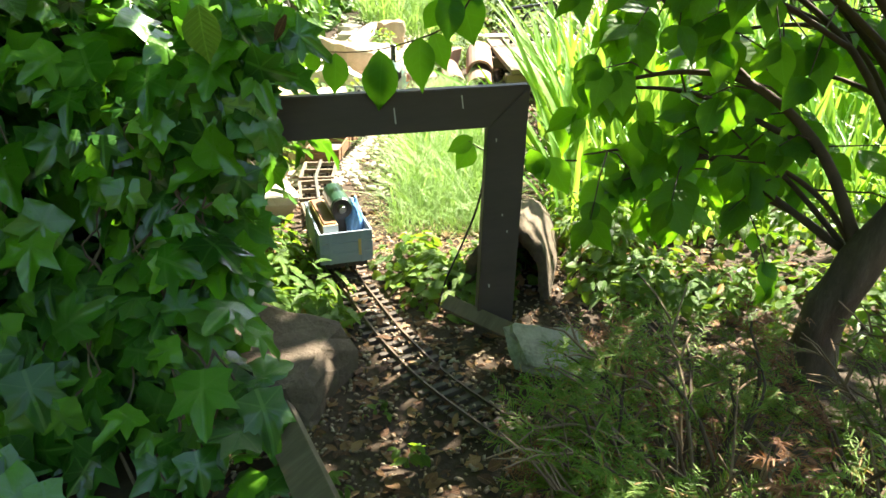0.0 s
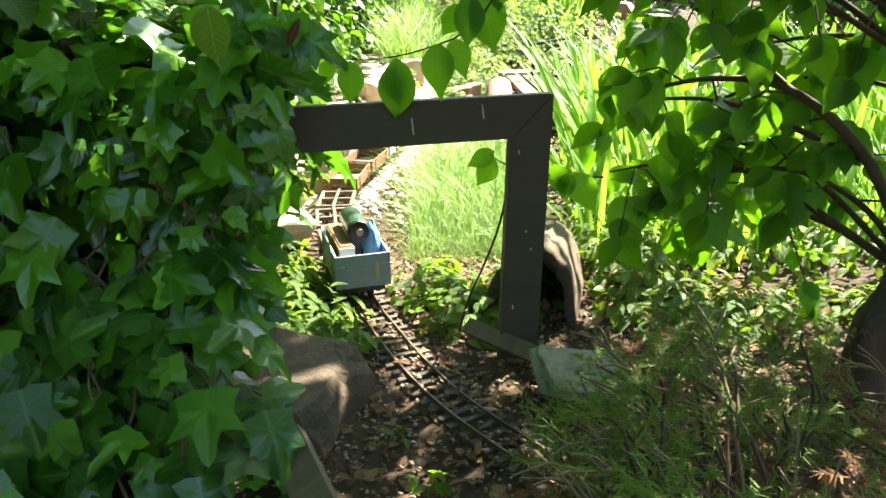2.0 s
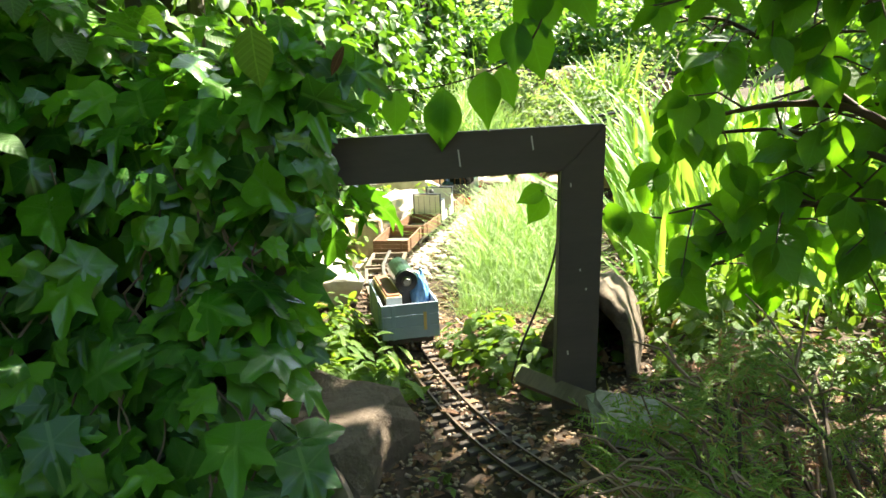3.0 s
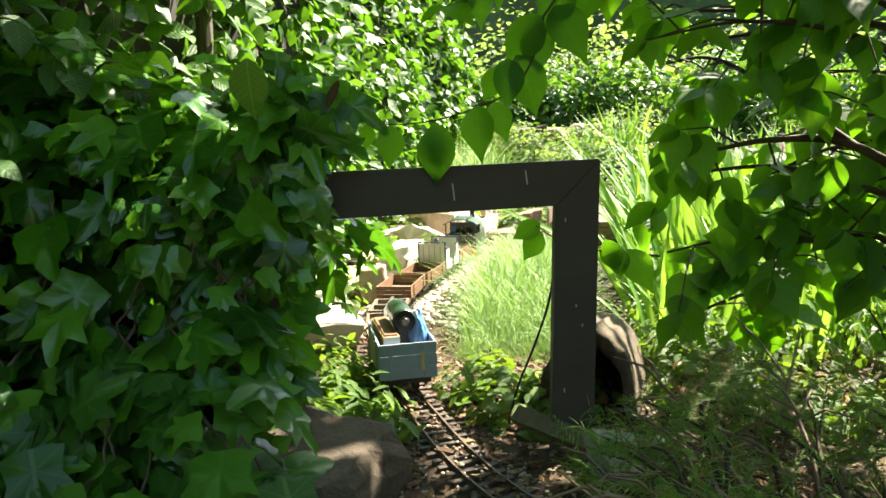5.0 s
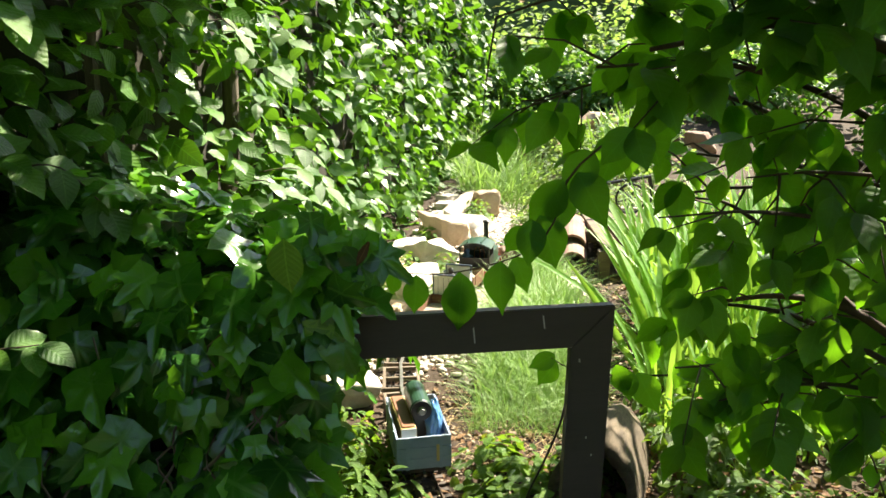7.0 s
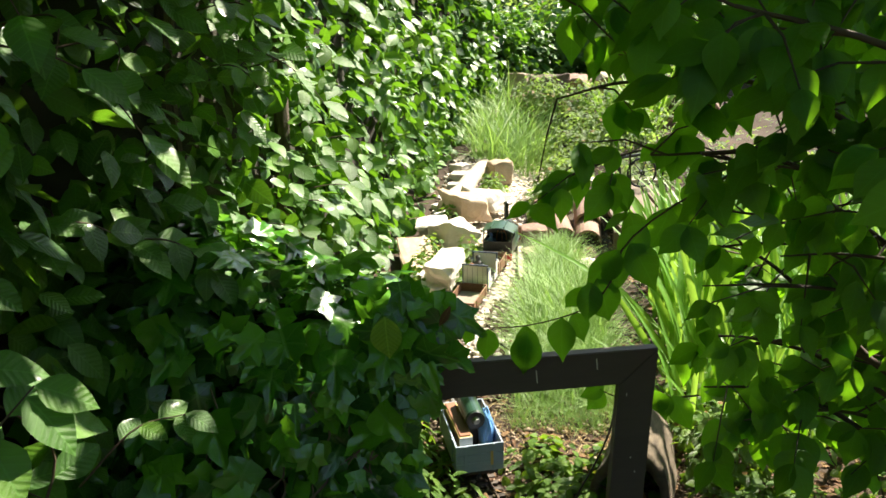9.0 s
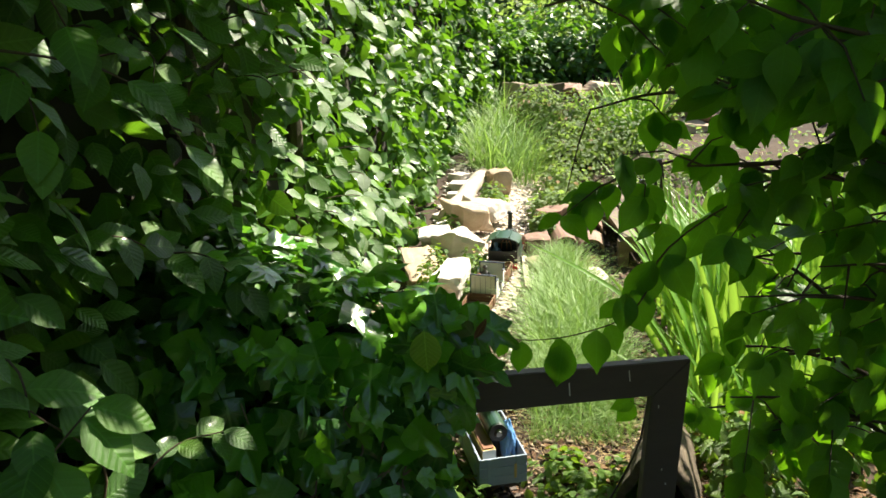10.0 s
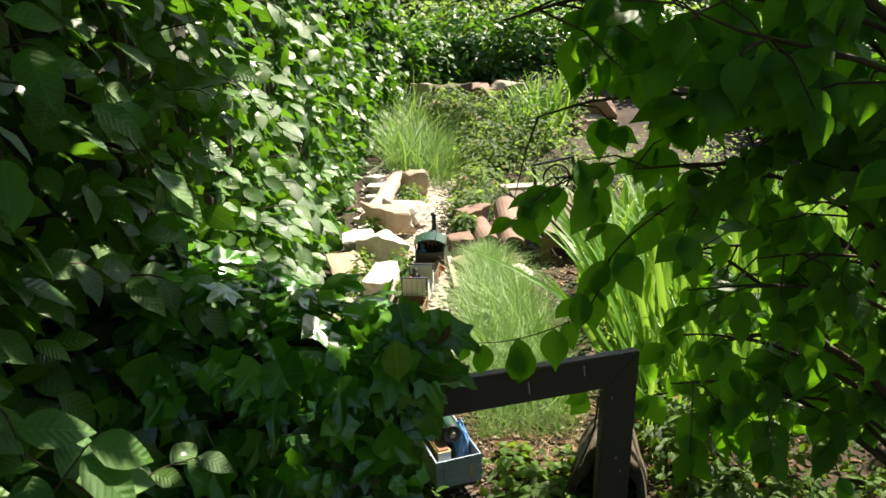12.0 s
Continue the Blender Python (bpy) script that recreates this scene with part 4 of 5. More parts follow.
bush("bright_weeds", [(0.55, 1.75, 0.04, 0.35, 0.3, 0.12), (1.0, 1.7, 0.05, 0.4, 0.4, 0.14), (0.36, 1.62, 0.03, 0.12, 0.2, 0.10), (1.4, 2.0, 0.1, 0.4, 0.5, 0.2), (0.45, 1.40, 0.01, 0.2, 0.14, 0.05), (0.8, 1.3, 0.02, 0.3, 0.2, 0.06), (1.1, 1.2, 0.03, 0.3, 0.3, 0.08)], 5200, 0.031, SMALL + LANCE, M_WEED, "bright leafy weeds under the small tree", "weeds", 0.8, 67, kind="stuff")


bush("far_hedge_leaves", [(0.15, 7.3, 0.6, 0.8, 0.3, 0.6), (-0.3, 6.9, 0.5, 0.4, 0.3, 0.55), (0.9, 7.4, 0.6, 0.6, 0.3, 0.6), (1.8, 6.9, 0.6, 0.6, 0.4, 0.6), (2.4, 5.0, 0.6, 0.4, 1.0, 0.6), (2.4, 3.2, 0.6, 0.4, 1.0, 0.6)], 14000, 0.075, BEECH, M_BEECH, "sunlit hornbeam foliage closing the garden", "hedge", 0.6, 69, kind="stuff")


def closing_wall():
    v, f = lumpy_sheet(lambda u, v: Vector((7.5 * math.cos(math.pi * (1.2 - 1.9 * u)), 3.2 + 9.5 * math.sin(math.pi * (1.2 - 1.9 * u)), -0.1 + 3.0 * v)) * (1 + 0.03 * noise.noise(Vector((u * 40, v * 9, 0)))), 100, 14)
    ob = mesh_object("backdrop", v, f, M_BACK, None, True)
    tagged(ob, "dark dense greenery closing the garden", "backdrop", kind="structure")


closing_wall()


# ---- stones and timber round the portal ----
stone("sandstone_rock", (-0.305, 1.07, 0.0), (0.29, 0.19, 0.125), -20, 3, M_SANDSTONE, "brown wedge-shaped sandstone rock beside the track", "rock", rough=0.2, tip=8)
stone("concrete_slab", (0.185, 1.115, 0.022), (0.14, 0.09, 0.026), 14, 5, M_SLAB, "pale grey broken concrete slab leaning in the soil", "slab", rough=0.1, tip=24)


def hollow_log(at, turn, rx, rz, ln):
    """A rotted half log, open towards the track: a thick uneven bark arch with a closed back."""
    root = holder("hollow_log", pose(*at, 0, 0, turn), "hollow rotted log with pale fibrous bark and a dark opening", "log")
    nk, ny = 26, 16
    bm = bmesh.new()
    rings = []
    for shell in (1.0, 0.80):
        for j in range(ny):
            y = ln * j / (ny - 1)
            row = []
            for k in range(nk):
                a = math.pi * (-0.06 + 1.12 * k / (nk - 1))
                w = 1 + 0.09 * noise.noise(Vector((a * 2.3, y * 9, 4))) + (0.05 * noise.noise(Vector((a * 14, y * 5, 1))) if shell == 1 else 0)
                front = 0.02 * noise.noise(Vector((a * 4, 2, shell))) if j == 0 else 0
                taper = 1 - 0.25 * (j / (ny - 1)) ** 2
                row.append(bm.verts.new((rx * shell * w * taper * math.cos(a), y + front, rz * shell * w * taper * math.sin(a) - 0.01)))
            rings.append(row)
    for h in (0, ny):
        for j in range(ny - 1):
            for k in range(nk - 1):
                q = (rings[h + j][k], rings[h + j][k + 1], rings[h + j + 1][k + 1], rings[h + j + 1][k])
                bm.faces.new(q if h == 0 else q[::-1])
    for k in range(nk - 1):
        bm.faces.new((rings[0][k + 1], rings[0][k], rings[ny][k], rings[ny][k + 1]))
    bm.faces.new(rings[ny - 1])
    bmesh.ops.recalc_face_normals(bm, faces=list(bm.faces))
    part("bark_arch", bm, M_FIBRE, root, smooth=True)


M_FIBRE = rough_mat("pale fibrous bark", [(0.25, (0.035, 0.026, 0.017)), (0.5, (0.13, 0.10, 0.065)), (0.8, (0.30, 0.25, 0.18))], 16, 120, 0.9, 1.0, 0.008, stretch=(3, 0.6, 3))
hollow_log((0.130, 1.40, 0), -16, 0.088, 0.158, 0.26)
stone("white_stone", (-0.475, 1.87, 0.035), (0.12, 0.12, 0.10), 30, 12, M_PALESTONE, "bright white weathered stone beside the track", "stone", "stones along the track", tip=18)
stone("white_stone", (-0.60, 2.12, 0.03), (0.18, 0.16, 0.10), 10, 14, M_PALESTONE, "bright white weathered stone beside the track", "stone", "stones along the track")
stone("tan_block", (-0.455, 2.34, 0.05), (0.082, 0.074, 0.107), 12, 15, M_TANSTONE, "tan squared stone block beside the track", "stone", "stones along the track", rough=0.08)
stone("flat_stone", (-0.43, 2.78, 0.06), (0.107, 0.279, 0.098), -8, 17, M_PALESTONE, "long pale flat stone beside the track", "stone", "stones along the track")
stone("flat_stone", (-0.60, 2.45, 0.02), (0.164, 0.287, 0.082), 12, 18, M_TANSTONE, "pale flat stone under the hedge", "stone", "stones along the track")
stone("pale_rock", (-0.46, 3.32, 0.05), (0.164, 0.180, 0.107), 35, 19, M_PALESTONE, "pale broken rock beside the track", "rock", "rockery stones", rough=0.36)
stone("pale_rock", (-0.43, 3.62, 0.08), (0.197, 0.098, 0.139), 20, 20, M_TANSTONE, "tan upright rock beside the track", "rock", "rockery stones", rough=0.36)
stone("pale_rock", (-0.36, 3.88, 0.08), (0.180, 0.123, 0.131), -15, 21, M_PALESTONE, "pale broken rock beside the track", "rock", "rockery stones", rough=0.36)
stone("pale_rock", (-0.60, 3.0, 0.03), (0.148, 0.279, 0.082), 5, 22, M_TANSTONE, "pale broken rock under the hedge", "rock", "rockery stones", rough=0.36)
stone("pale_rock", (-0.57, 3.45, 0.03), (0.131, 0.246, 0.098), 15, 23, M_PALESTONE, "pale broken rock under the hedge", "rock", "rockery stones", rough=0.36)
stone("tan_block", (-0.30, 4.5, 0.09), (0.139, 0.123, 0.139), 25, 24, M_TANSTONE, "squared tan stone block with a bright top", "stone", "rockery stones", rough=0.07)
stone("red_stone", (-0.085, 3.36, 0.03), (0.115, 0.131, 0.090), 12, 25, M_TERRACOTTA, "reddish rounded stone beside the track", "stone", "rockery stones")
stone("flat_stone", (-0.07, 3.16, 0.0), (0.123, 0.098, 0.049), 30, 26, M_TANSTONE, "small tan flat stone beside the track", "stone", "rockery stones")
stone("flat_stone", (0.13, 2.98, 0.0), (0.164, 0.164, 0.041), 10, 27, M_PALESTONE, "pale flat stone in the gravel", "stone", "rockery stones")
stone("red_stone", (-0.02, 3.75, 0.06), (0.131, 0.148, 0.115), 40, 28, M_TERRACOTTA, "reddish rounded stone on the bank", "stone", "rockery stones")
for i in range(22):
    col, row = i % 8, i // 8
    s = rnd.uniform(0.15, 0.24)
    stone("wall_stone", (-0.35 + col * 0.21 + rnd.uniform(-.04, .04) + 0.08 * row, 5.75 + 0.16 * row + rnd.uniform(-.05, .05), 0.20 + row * 0.13), (s, s * 0.8, s * 0.7), rnd.uniform(0, 180), 40 + i, (M_TERRACOTTA, M_TANSTONE, M_SANDSTONE)[i % 3], "rough brown stone of the rockery bank", "stone", "bank stones", rough=0.34)


for i in range(16):
    y = 2.0 + i * 0.17
    stone("white_rubble", (hedge_x(y, 0.05) + rnd.uniform(0.10, 0.24), y, ground_height(-0.5, y) + 0.012), (rnd.uniform(.06, .13), rnd.uniform(.07, .15), rnd.uniform(.04, .08)), rnd.uniform(0, 180), 60 + i, M_PALESTONE, "white limestone rubble under the hedge", "stone", "limestone rubble")


def bark_log(name, a, b, r, material, label):
    a, b = Vector(a), Vector(b)
    root = holder(name, pose(*a), label, "log")
    pts = [(b - a) * (k / 9) + Vector((0.006 * math.sin(k * 2.1), 0, 0.005 * math.sin(k * 1.3))) for k in range(10)]
    part("trunk_piece", tube(pts, [r * (1 + 0.08 * math.sin(k * 1.9)) for k in range(10)], 14), material, root, smooth=True)
    d = (b - a).normalized()
    part("cut_end", tube([-d * 0.0025, d * 0.0005], [r * 0.93, r * 0.93], 14), M_PALEWOOD, root)


bark_log("log", (-0.55, 3.80, 0.05), (-0.40, 4.7, 0.10), 0.05, M_PALEWOOD, "sun-bleached fallen log lying under the hedge")
bark_log("log", (-0.60, 4.75, 0.06), (-0.36, 5.4, 0.14), 0.05, M_PALEWOOD, "sun-bleached fallen log lying under the hedge")


def board(name, a, b, width, thick, material, label, roll=0.0, category="board"):
    a, b = Vector(a), Vector(b)
    d = b - a
    q = d.to_track_quat("Y", "Z").to_matrix().to_4x4()
    bm = box((width, d.length, thick), (0, d.length / 2, 0), None, 0.0015, 0.001)
    me = bpy.data.meshes.new(name)
    bm.to_mesh(me)
    bm.free()
    me.materials.append(material)
    ob = new(name, me)
    ob.matrix_world = Matrix.Translation(a) @ q @ pose(0, 0, 0, 0, roll, 0)
    return tagged(ob, label, category)


board("edging_board", (-0.245, 0.93, 0.03), (-0.13, 0.70, 0.015), 0.05, 0.02, M_OLDWOOD, "weathered timber edging board half sunk in the soil", 35)
board("edging_board", (0.005, 1.290, 0.028), (0.175, 1.150, 0.014), 0.030, 0.014, M_OLDWOOD, "grey weathered board lying at the foot of the post", 40)
board("edging_strip", (-0.135, 2.85, 0.0), (-0.15, 3.35, 0.0), 0.022, 0.03, M_PALEWOOD, "pale timber strip edging the track bed")


def ridge_tile(at, turn, r, ln, label):
    """An arched roof tile lying open side down."""
    bm = bmesh.new()
    n = 10
    rows = []
    for y in (0, ln * 0.5, ln):
        for rr in (r, r - 0.012):
            rows.append([bm.verts.new((rr * math.cos(math.pi * k / n) * (1 + 0.06 * (y > 0)), y, rr * math.sin(math.pi * k / n))) for k in range(n + 1)])
    for i in (0, 2):
        for k in range(n):
            bm.faces.new((rows[i][k], rows[i + 2][k], rows[i + 2][k + 1], rows[i][k + 1]))
            bm.faces.new((rows[i + 1][k], rows[i + 1][k + 1], rows[i + 3][k + 1], rows[i + 3][k]))
    for i in (0, 4):
        for k in range(n):
            bm.faces.new((rows[i][k], rows[i][k + 1], rows[i + 1][k + 1], rows[i + 1][k]))
    for i in (0, 2):
        for k in (0, n):
            bm.faces.new((rows[i][k], rows[i + 1][k], rows[i + 3][k], rows[i + 2][k]))
    bmesh.ops.recalc_face_normals(bm, faces=list(bm.faces))
    me = bpy.data.meshes.new("ridge_tile")
    bm.to_mesh(me)
    bm.free()
    me.materials.append(M_TERRACOTTA)
    ob = new("ridge_tile", me)
    ob.matrix_world = pose(*at, 6, 0, turn)
    return tagged(ob, label, "roof tile", "old roof tiles")


ridge_tile((0.05, 3.42, 0.0), 8, 0.062, 0.34, "weathered terracotta half-round tile on the bank")
ridge_tile((0.165, 3.38, 0.0), -2, 0.062, 0.30, "weathered terracotta half-round tile on the bank")
ridge_tile((0.17, 3.52, 0.05), -2, 0.062, 0.34, "weathered terracotta half-round tile resting on another")


def build_staging():
    """Low plank staging beside the rockery."""
    root = holder("plank_staging", pose(0.44, 3.22, 0, 0, 0, 4), "low staging of sun-bleached planks", "staging")
    for i in range(4):
        part("plank", box((0.07, 0.86, 0.022), (-0.12 + i * 0.083, 0.42, 0.115 + 0.001 * (i % 2)), None, 0.003, 0.001), M_OLDWOOD, root)
    for y in (0.02, 0.45, 0.84):
        part("bearer", box((0.36, 0.05, 0.05), (0.005, y, 0.077), None, 0.003), M_OLDWOOD, root)
    for x in (-0.15, 0.16):
        for y in (0.02, 0.84):
            part("leg", box((0.045, 0.045, 0.09), (x, y, 0.012), None, 0.003), M_OLDWOOD, root)
    part("back_plank", box((0.40, 0.10, 0.024), (0.01, 0.92, 0.128), None, 0.003), M_PALEWOOD, root)


build_staging()

# ---- plain painted and metal materials of the train ----
def paint(name, col, rough=0.45, metal=0.0, wear=0.25):
    return rough_mat(name, [(0.15, tuple(c * (1 - wear) for c in col)), (0.5, col), (0.9, tuple(min(1, c * (1 + wear) + 0.01) for c in col))], 18, 160, rough, 0.15, 0.0006, metal)


M_BLACK = paint("black enamel", (0.012, 0.012, 0.013), 0.35)
M_GREEN = paint("dark green enamel", (0.018, 0.055, 0.035), 0.32)
M_RED = paint("red enamel", (0.50, 0.025, 0.02), 0.4)
M_STEEL = paint("dull steel", (0.30, 0.29, 0.27), 0.4, 0.9)
M_COPPER = paint("copper pipe", (0.45, 0.2, 0.1), 0.35, 0.9)
M_WHITE = paint("off-white paint", (0.62, 0.62, 0.58), 0.6, 0, 0.2)
M_NAVY = paint("dark blue-grey paint", (0.03, 0.045, 0.07), 0.5)
M_WAGON = rough_mat("brown stained wood", [(0.2, (0.07, 0.032, 0.015)), (0.5, (0.15, 0.072, 0.032)), (0.85, (0.24, 0.13, 0.065))], 12, 90, 0.7, 0.4, 0.0012, stretch=(2, 0.4, 3))
M_WAGON_IN = rough_mat("grey-brown bare wood", [(0.2, (0.13, 0.10, 0.075)), (0.5, (0.24, 0.2, 0.155)), (0.85, (0.36, 0.31, 0.25))], 12, 90, 0.8, 0.4, 0.0012, stretch=(2, 0.4, 3))
M_GREYBLUE = rough_mat("grey-blue painted wood", [(0.2, (0.19, 0.24, 0.31)), (0.5, (0.25, 0.31, 0.39)), (0.85, (0.32, 0.38, 0.46))], 10, 120, 0.65, 0.25, 0.0008, stretch=(2, 0.4, 3))
M_BOXCARD = paint("yellow card", (0.55, 0.38, 0.14), 0.7)
M_BOXTOP = paint("brown card lid", (0.22, 0.09, 0.045), 0.7)
M_PLASTIC = paint("blue plastic film", (0.12, 0.30, 0.62), 0.3)
M_DOLL_A = paint("dark painted figure", (0.05, 0.05, 0.055), 0.6)
M_DOLL_B = paint("blue painted figure", (0.06, 0.11, 0.26), 0.6)
M_DOLL_C = paint("orange-brown painted figure", (0.35, 0.12, 0.04), 0.6)


def wheelset(parent, y, r=0.016, gauge=0.0225):
    """Two flanged wheels on an axle, under their vehicle."""
    part("axle", tube([(-gauge, y, r), (gauge, y, r)], 0.0025, 8), M_STEEL, parent)
    for s in (-1, 1):
        bm = bmesh.new()
        add_tube(bm, [(s * (gauge - 0.004), y, r), (s * (gauge - 0.0028), y, r)], r + 0.0012, 18)
        add_tube(bm, [(s * (gauge - 0.0028), y, r), (s * (gauge + 0.0022), y, r)], r, 18)
        add_tube(bm, [(s * (gauge + 0.0022), y, r), (s * (gauge + 0.0032), y, r)], r * 0.3, 10)
        part("wheel", bm, M_BLACK, parent)


def on_track(name, s, label, category, group=""):
    p, h = track_at(s)
    return holder(name, pose(p.x, p.y, 0, 0, 0, h), label, category, group)


def underframe(root, ln, width):
    part("frame", box((width * 0.8, ln * 0.94, 0.010), (0, 0, 0.029), None, 0.001), M_BLACK, root)
    for s in (-1, 1):
        part("solebar", box((0.006, ln * 0.9, 0.014), (s * 0.033, 0, 0.026), None, 0.001), M_BLACK, root)
        part("coupling", tube([(0, s * ln * 0.46, 0.026), (0, s * (ln * 0.5 + 0.012), 0.026)], 0.003, 8), M_STEEL, root)
    for y in (-ln * 0.28, ln * 0.28):
        wheelset(root, y)


def open_wagon(s, ln, width, height, outer, inner, label, group=""):
    root = on_track("open_wagon", s, label, "wagon", group)
    underframe(root, ln, width)
    part("floor", box((width - 0.008, ln - 0.008, 0.004), (0, 0, 0.038), None, 0.0005), inner, root)
    ph = height / 3
    for sx in (-1, 1):
        for k in range(3):
            part("side_plank", box((0.004, ln, ph - 0.0008), (sx * (width / 2 - 0.002), 0, 0.036 + ph * (k + 0.5)), None, 0.0006, 0.0002), outer, root)
        for y in (-ln * 0.32, ln * 0.32):
            part("strap", box((0.0022, 0.006, height), (sx * (width / 2 + 0.0011), y, 0.036 + height / 2), None, 0.0004), outer, root)
    for sy in (-1, 1):
        for k in range(3):
            part("end_plank", box((width - 0.008, 0.004, ph - 0.0008), (0, sy * (ln / 2 - 0.002), 0.036 + ph * (k + 0.5)), None, 0.0006, 0.0002), outer, root)
        for x in (-width * 0.3, width * 0.3):
            part("strap", box((0.007, 0.0022, height), (x, sy * (ln / 2 + 0.0011), 0.036 + height / 2), None, 0.0004), outer, root)
    return root


def flat_frame(s, ln, width, label):
    root = on_track("frame_wagon", s, label, "wagon", "skeleton frame wagons")
    for sx in (-1, 1):
        part("side_beam", box((0.008, ln, 0.012), (sx * (width / 2 - 0.004), 0, 0.036), None, 0.0008), M_OLDWOOD, root)
    for y in (-ln / 2 + 0.004, 0, ln / 2 - 0.004):
        part("cross_beam", box((width - 0.016, 0.008, 0.011), (0, y, 0.036), None, 0.0008), M_OLDWOOD, root)
    part("drawbar", box((0.008, ln + 0.02, 0.005), (0, 0, 0.044), None, 0.0006), M_STEEL, root)
    for y in (-ln * 0.25, ln * 0.25):
        wheelset(root, y)
        for sx in (-1, 1):
            part("axle_box", box((0.006, 0.012, 0.018), (sx * 0.031, y, 0.022), None, 0.0008), M_BLACK, root)


def figure(name, m, scale, material, label):
    """A small seated painted figure as one plain lumpy shape."""
    bm = bmesh.new()
    add_tube(bm, [(0, 0, 0), (0, 0, 0.012), (0, -0.001, 0.026), (0, 0, 0.034), (0, 0, 0.037)], [0.0105, 0.011, 0.0125, 0.009, 0.004], 12)
    add_tube(bm, [(0, 0, 0.036), (0, 0, 0.040), (0, 0, 0.046), (0, 0, 0.051), (0, 0, 0.053)], [0.004, 0.0065, 0.0078, 0.006, 0.002], 12)
    for s in (-1, 1):
        add_tube(bm, [(s * 0.012, 0, 0.031), (s * 0.0155, 0.006, 0.021), (s * 0.009, 0.015, 0.017)], [0.004, 0.0038, 0.003], 8)
        add_tube(bm, [(s * 0.006, 0.002, 0.006), (s * 0.0065, 0.019, 0.006), (s * 0.0065, 0.021, -0.010)], [0.0052, 0.0045, 0.004], 8)
    me = bpy.data.meshes.new(name)
    bm.normal_update()
    bm.to_mesh(me)
    bm.free()
    me.polygons.foreach_set("use_smooth", [True] * len(me.polygons))
    me.materials.append(material)
    ob = new(name, me)
    ob.matrix_world = m @ Matrix.Diagonal((scale, scale, scale, 1))
    return tagged(ob, label, "figurine", "train figurines")


def locomotive(s):
    root = on_track("steam_locomotive", s, "dark green model steam locomotive with black cab and red buffer beam", "locomotive")
    root.matrix_world = root.matrix_world @ Matrix.Diagonal((1.16, 1.16, 1.22, 1))
    ln, w = 0.27, 0.108
    part("running_plate", box((w, ln, 0.004), (0, 0.02, 0.042), None, 0.0006), M_BLACK, root)
    part("chassis", box((0.034, ln * 0.9, 0.022), (0, 0.02, 0.029), None, 0.001), M_BLACK, root)
    for y in (-0.115, 0.155):
        beam = part("buffer_beam", box((w, 0.005, 0.024), (0, y, 0.036), None, 0.0008), M_RED, root, "bright red riveted beam")
        sgn = -1 if y < 0 else 1
        for k in range(9):
            part("rivet", tube([(-0.046 + k * 0.0115, y + sgn * 0.0025, 0.045), (-0.046 + k * 0.0115, y + sgn * 0.0036, 0.045)], [0.0011, 0.0006], 6), M_STEEL, beam)
        part("coupling", tube([(0, y, 0.028), (0, y + sgn * 0.016, 0.028)], 0.0035, 8), M_STEEL, root)
    for y in (-0.05, 0.02, 0.09):
        wheelset(root, y, 0.020, 0.0195)
    # cab
    part("cab_back", box((w - 0.004, 0.003, 0.046), (0, -0.108, 0.067), None, 0.0006), M_BLACK, root)
    part("cab_front", box((w - 0.004, 0.003, 0.078), (0, -0.022, 0.083), None, 0.0006), M_BLACK, root)
    for sx in (-1, 1):
        part("cab_side", box((0.003, 0.088, 0.046), (sx * (w / 2 - 0.002), -0.065, 0.067), None, 0.0006), M_BLACK, root)
        for y in (-0.107, -0.024):
            part("pillar", box((0.004, 0.004, 0.036), (sx * (w / 2 - 0.003), y, 0.107), None, 0.0005), M_BLACK, root)
        part("side_tank", box((0.026, 0.115, 0.05), (sx * 0.038, 0.042, 0.069), None, 0.002), M_GREEN, root)
    bm = bmesh.new()
    n = 14
    ring = []
    for y in (-0.118, -0.012):
        for dz in (0, -0.003):
            ring.append([bm.verts.new((-0.059 + 0.118 * k / n, y, 0.124 + dz + 0.018 * math.sin(math.pi * k / n) ** 0.8)) for k in range(n + 1)])
    for k in range(n):
        bm.faces.new((ring[0][k], ring[0][k + 1], ring[2][k + 1], ring[2][k]))
        bm.faces.new((ring[1][k], ring[3][k], ring[3][k + 1], ring[1][k + 1]))
        bm.faces.new((ring[0][k], ring[1][k], ring[1][k + 1], ring[0][k + 1]))
        bm.faces.new((ring[2][k], ring[2][k + 1], ring[3][k + 1], ring[3][k]))
    for k in (0, n):
        bm.faces.new((ring[0][k], ring[2][k], ring[3][k], ring[1][k]))
    bmesh.ops.recalc_face_normals(bm, faces=list(bm.faces))
    roof = part("roof", bm, M_GREEN, root, "dark green curved cab roof")
    for x in (-0.024, 0.024):
        part("roof_rib", box((0.004, 0.10, 0.004), (x, -0.065, 0.1425), None, 0.0006), M_GREEN, roof)
    for k in range(11):
        part("rivet", tube([(-0.05 + k * 0.01, -0.1185, 0.128 + 0.013 * math.sin(math.pi * (k + 0.9) / 11.8)), (-0.05 + k * 0.01, -0.1195, 0.128 + 0.013 * math.sin(math.pi * (k + 0.9) / 11.8))], [0.0012, 0.0007], 6), M_STEEL, roof)
    # boiler
    part("boiler", tube([(0, -0.02, 0.082), (0, 0.11, 0.082)], 0.028, 20), M_GREEN, root, smooth=False)
    part("smokebox", tube([(0, 0.11, 0.082), (0, 0.15, 0.082)], 0.030, 20), M_BLACK, root)
    part("smokebox_door", tube([(0, 0.15, 0.082), (0, 0.153, 0.082), (0, 0.156, 0.082)], [0.026, 0.023, 0.010], 18), M_BLACK, root)
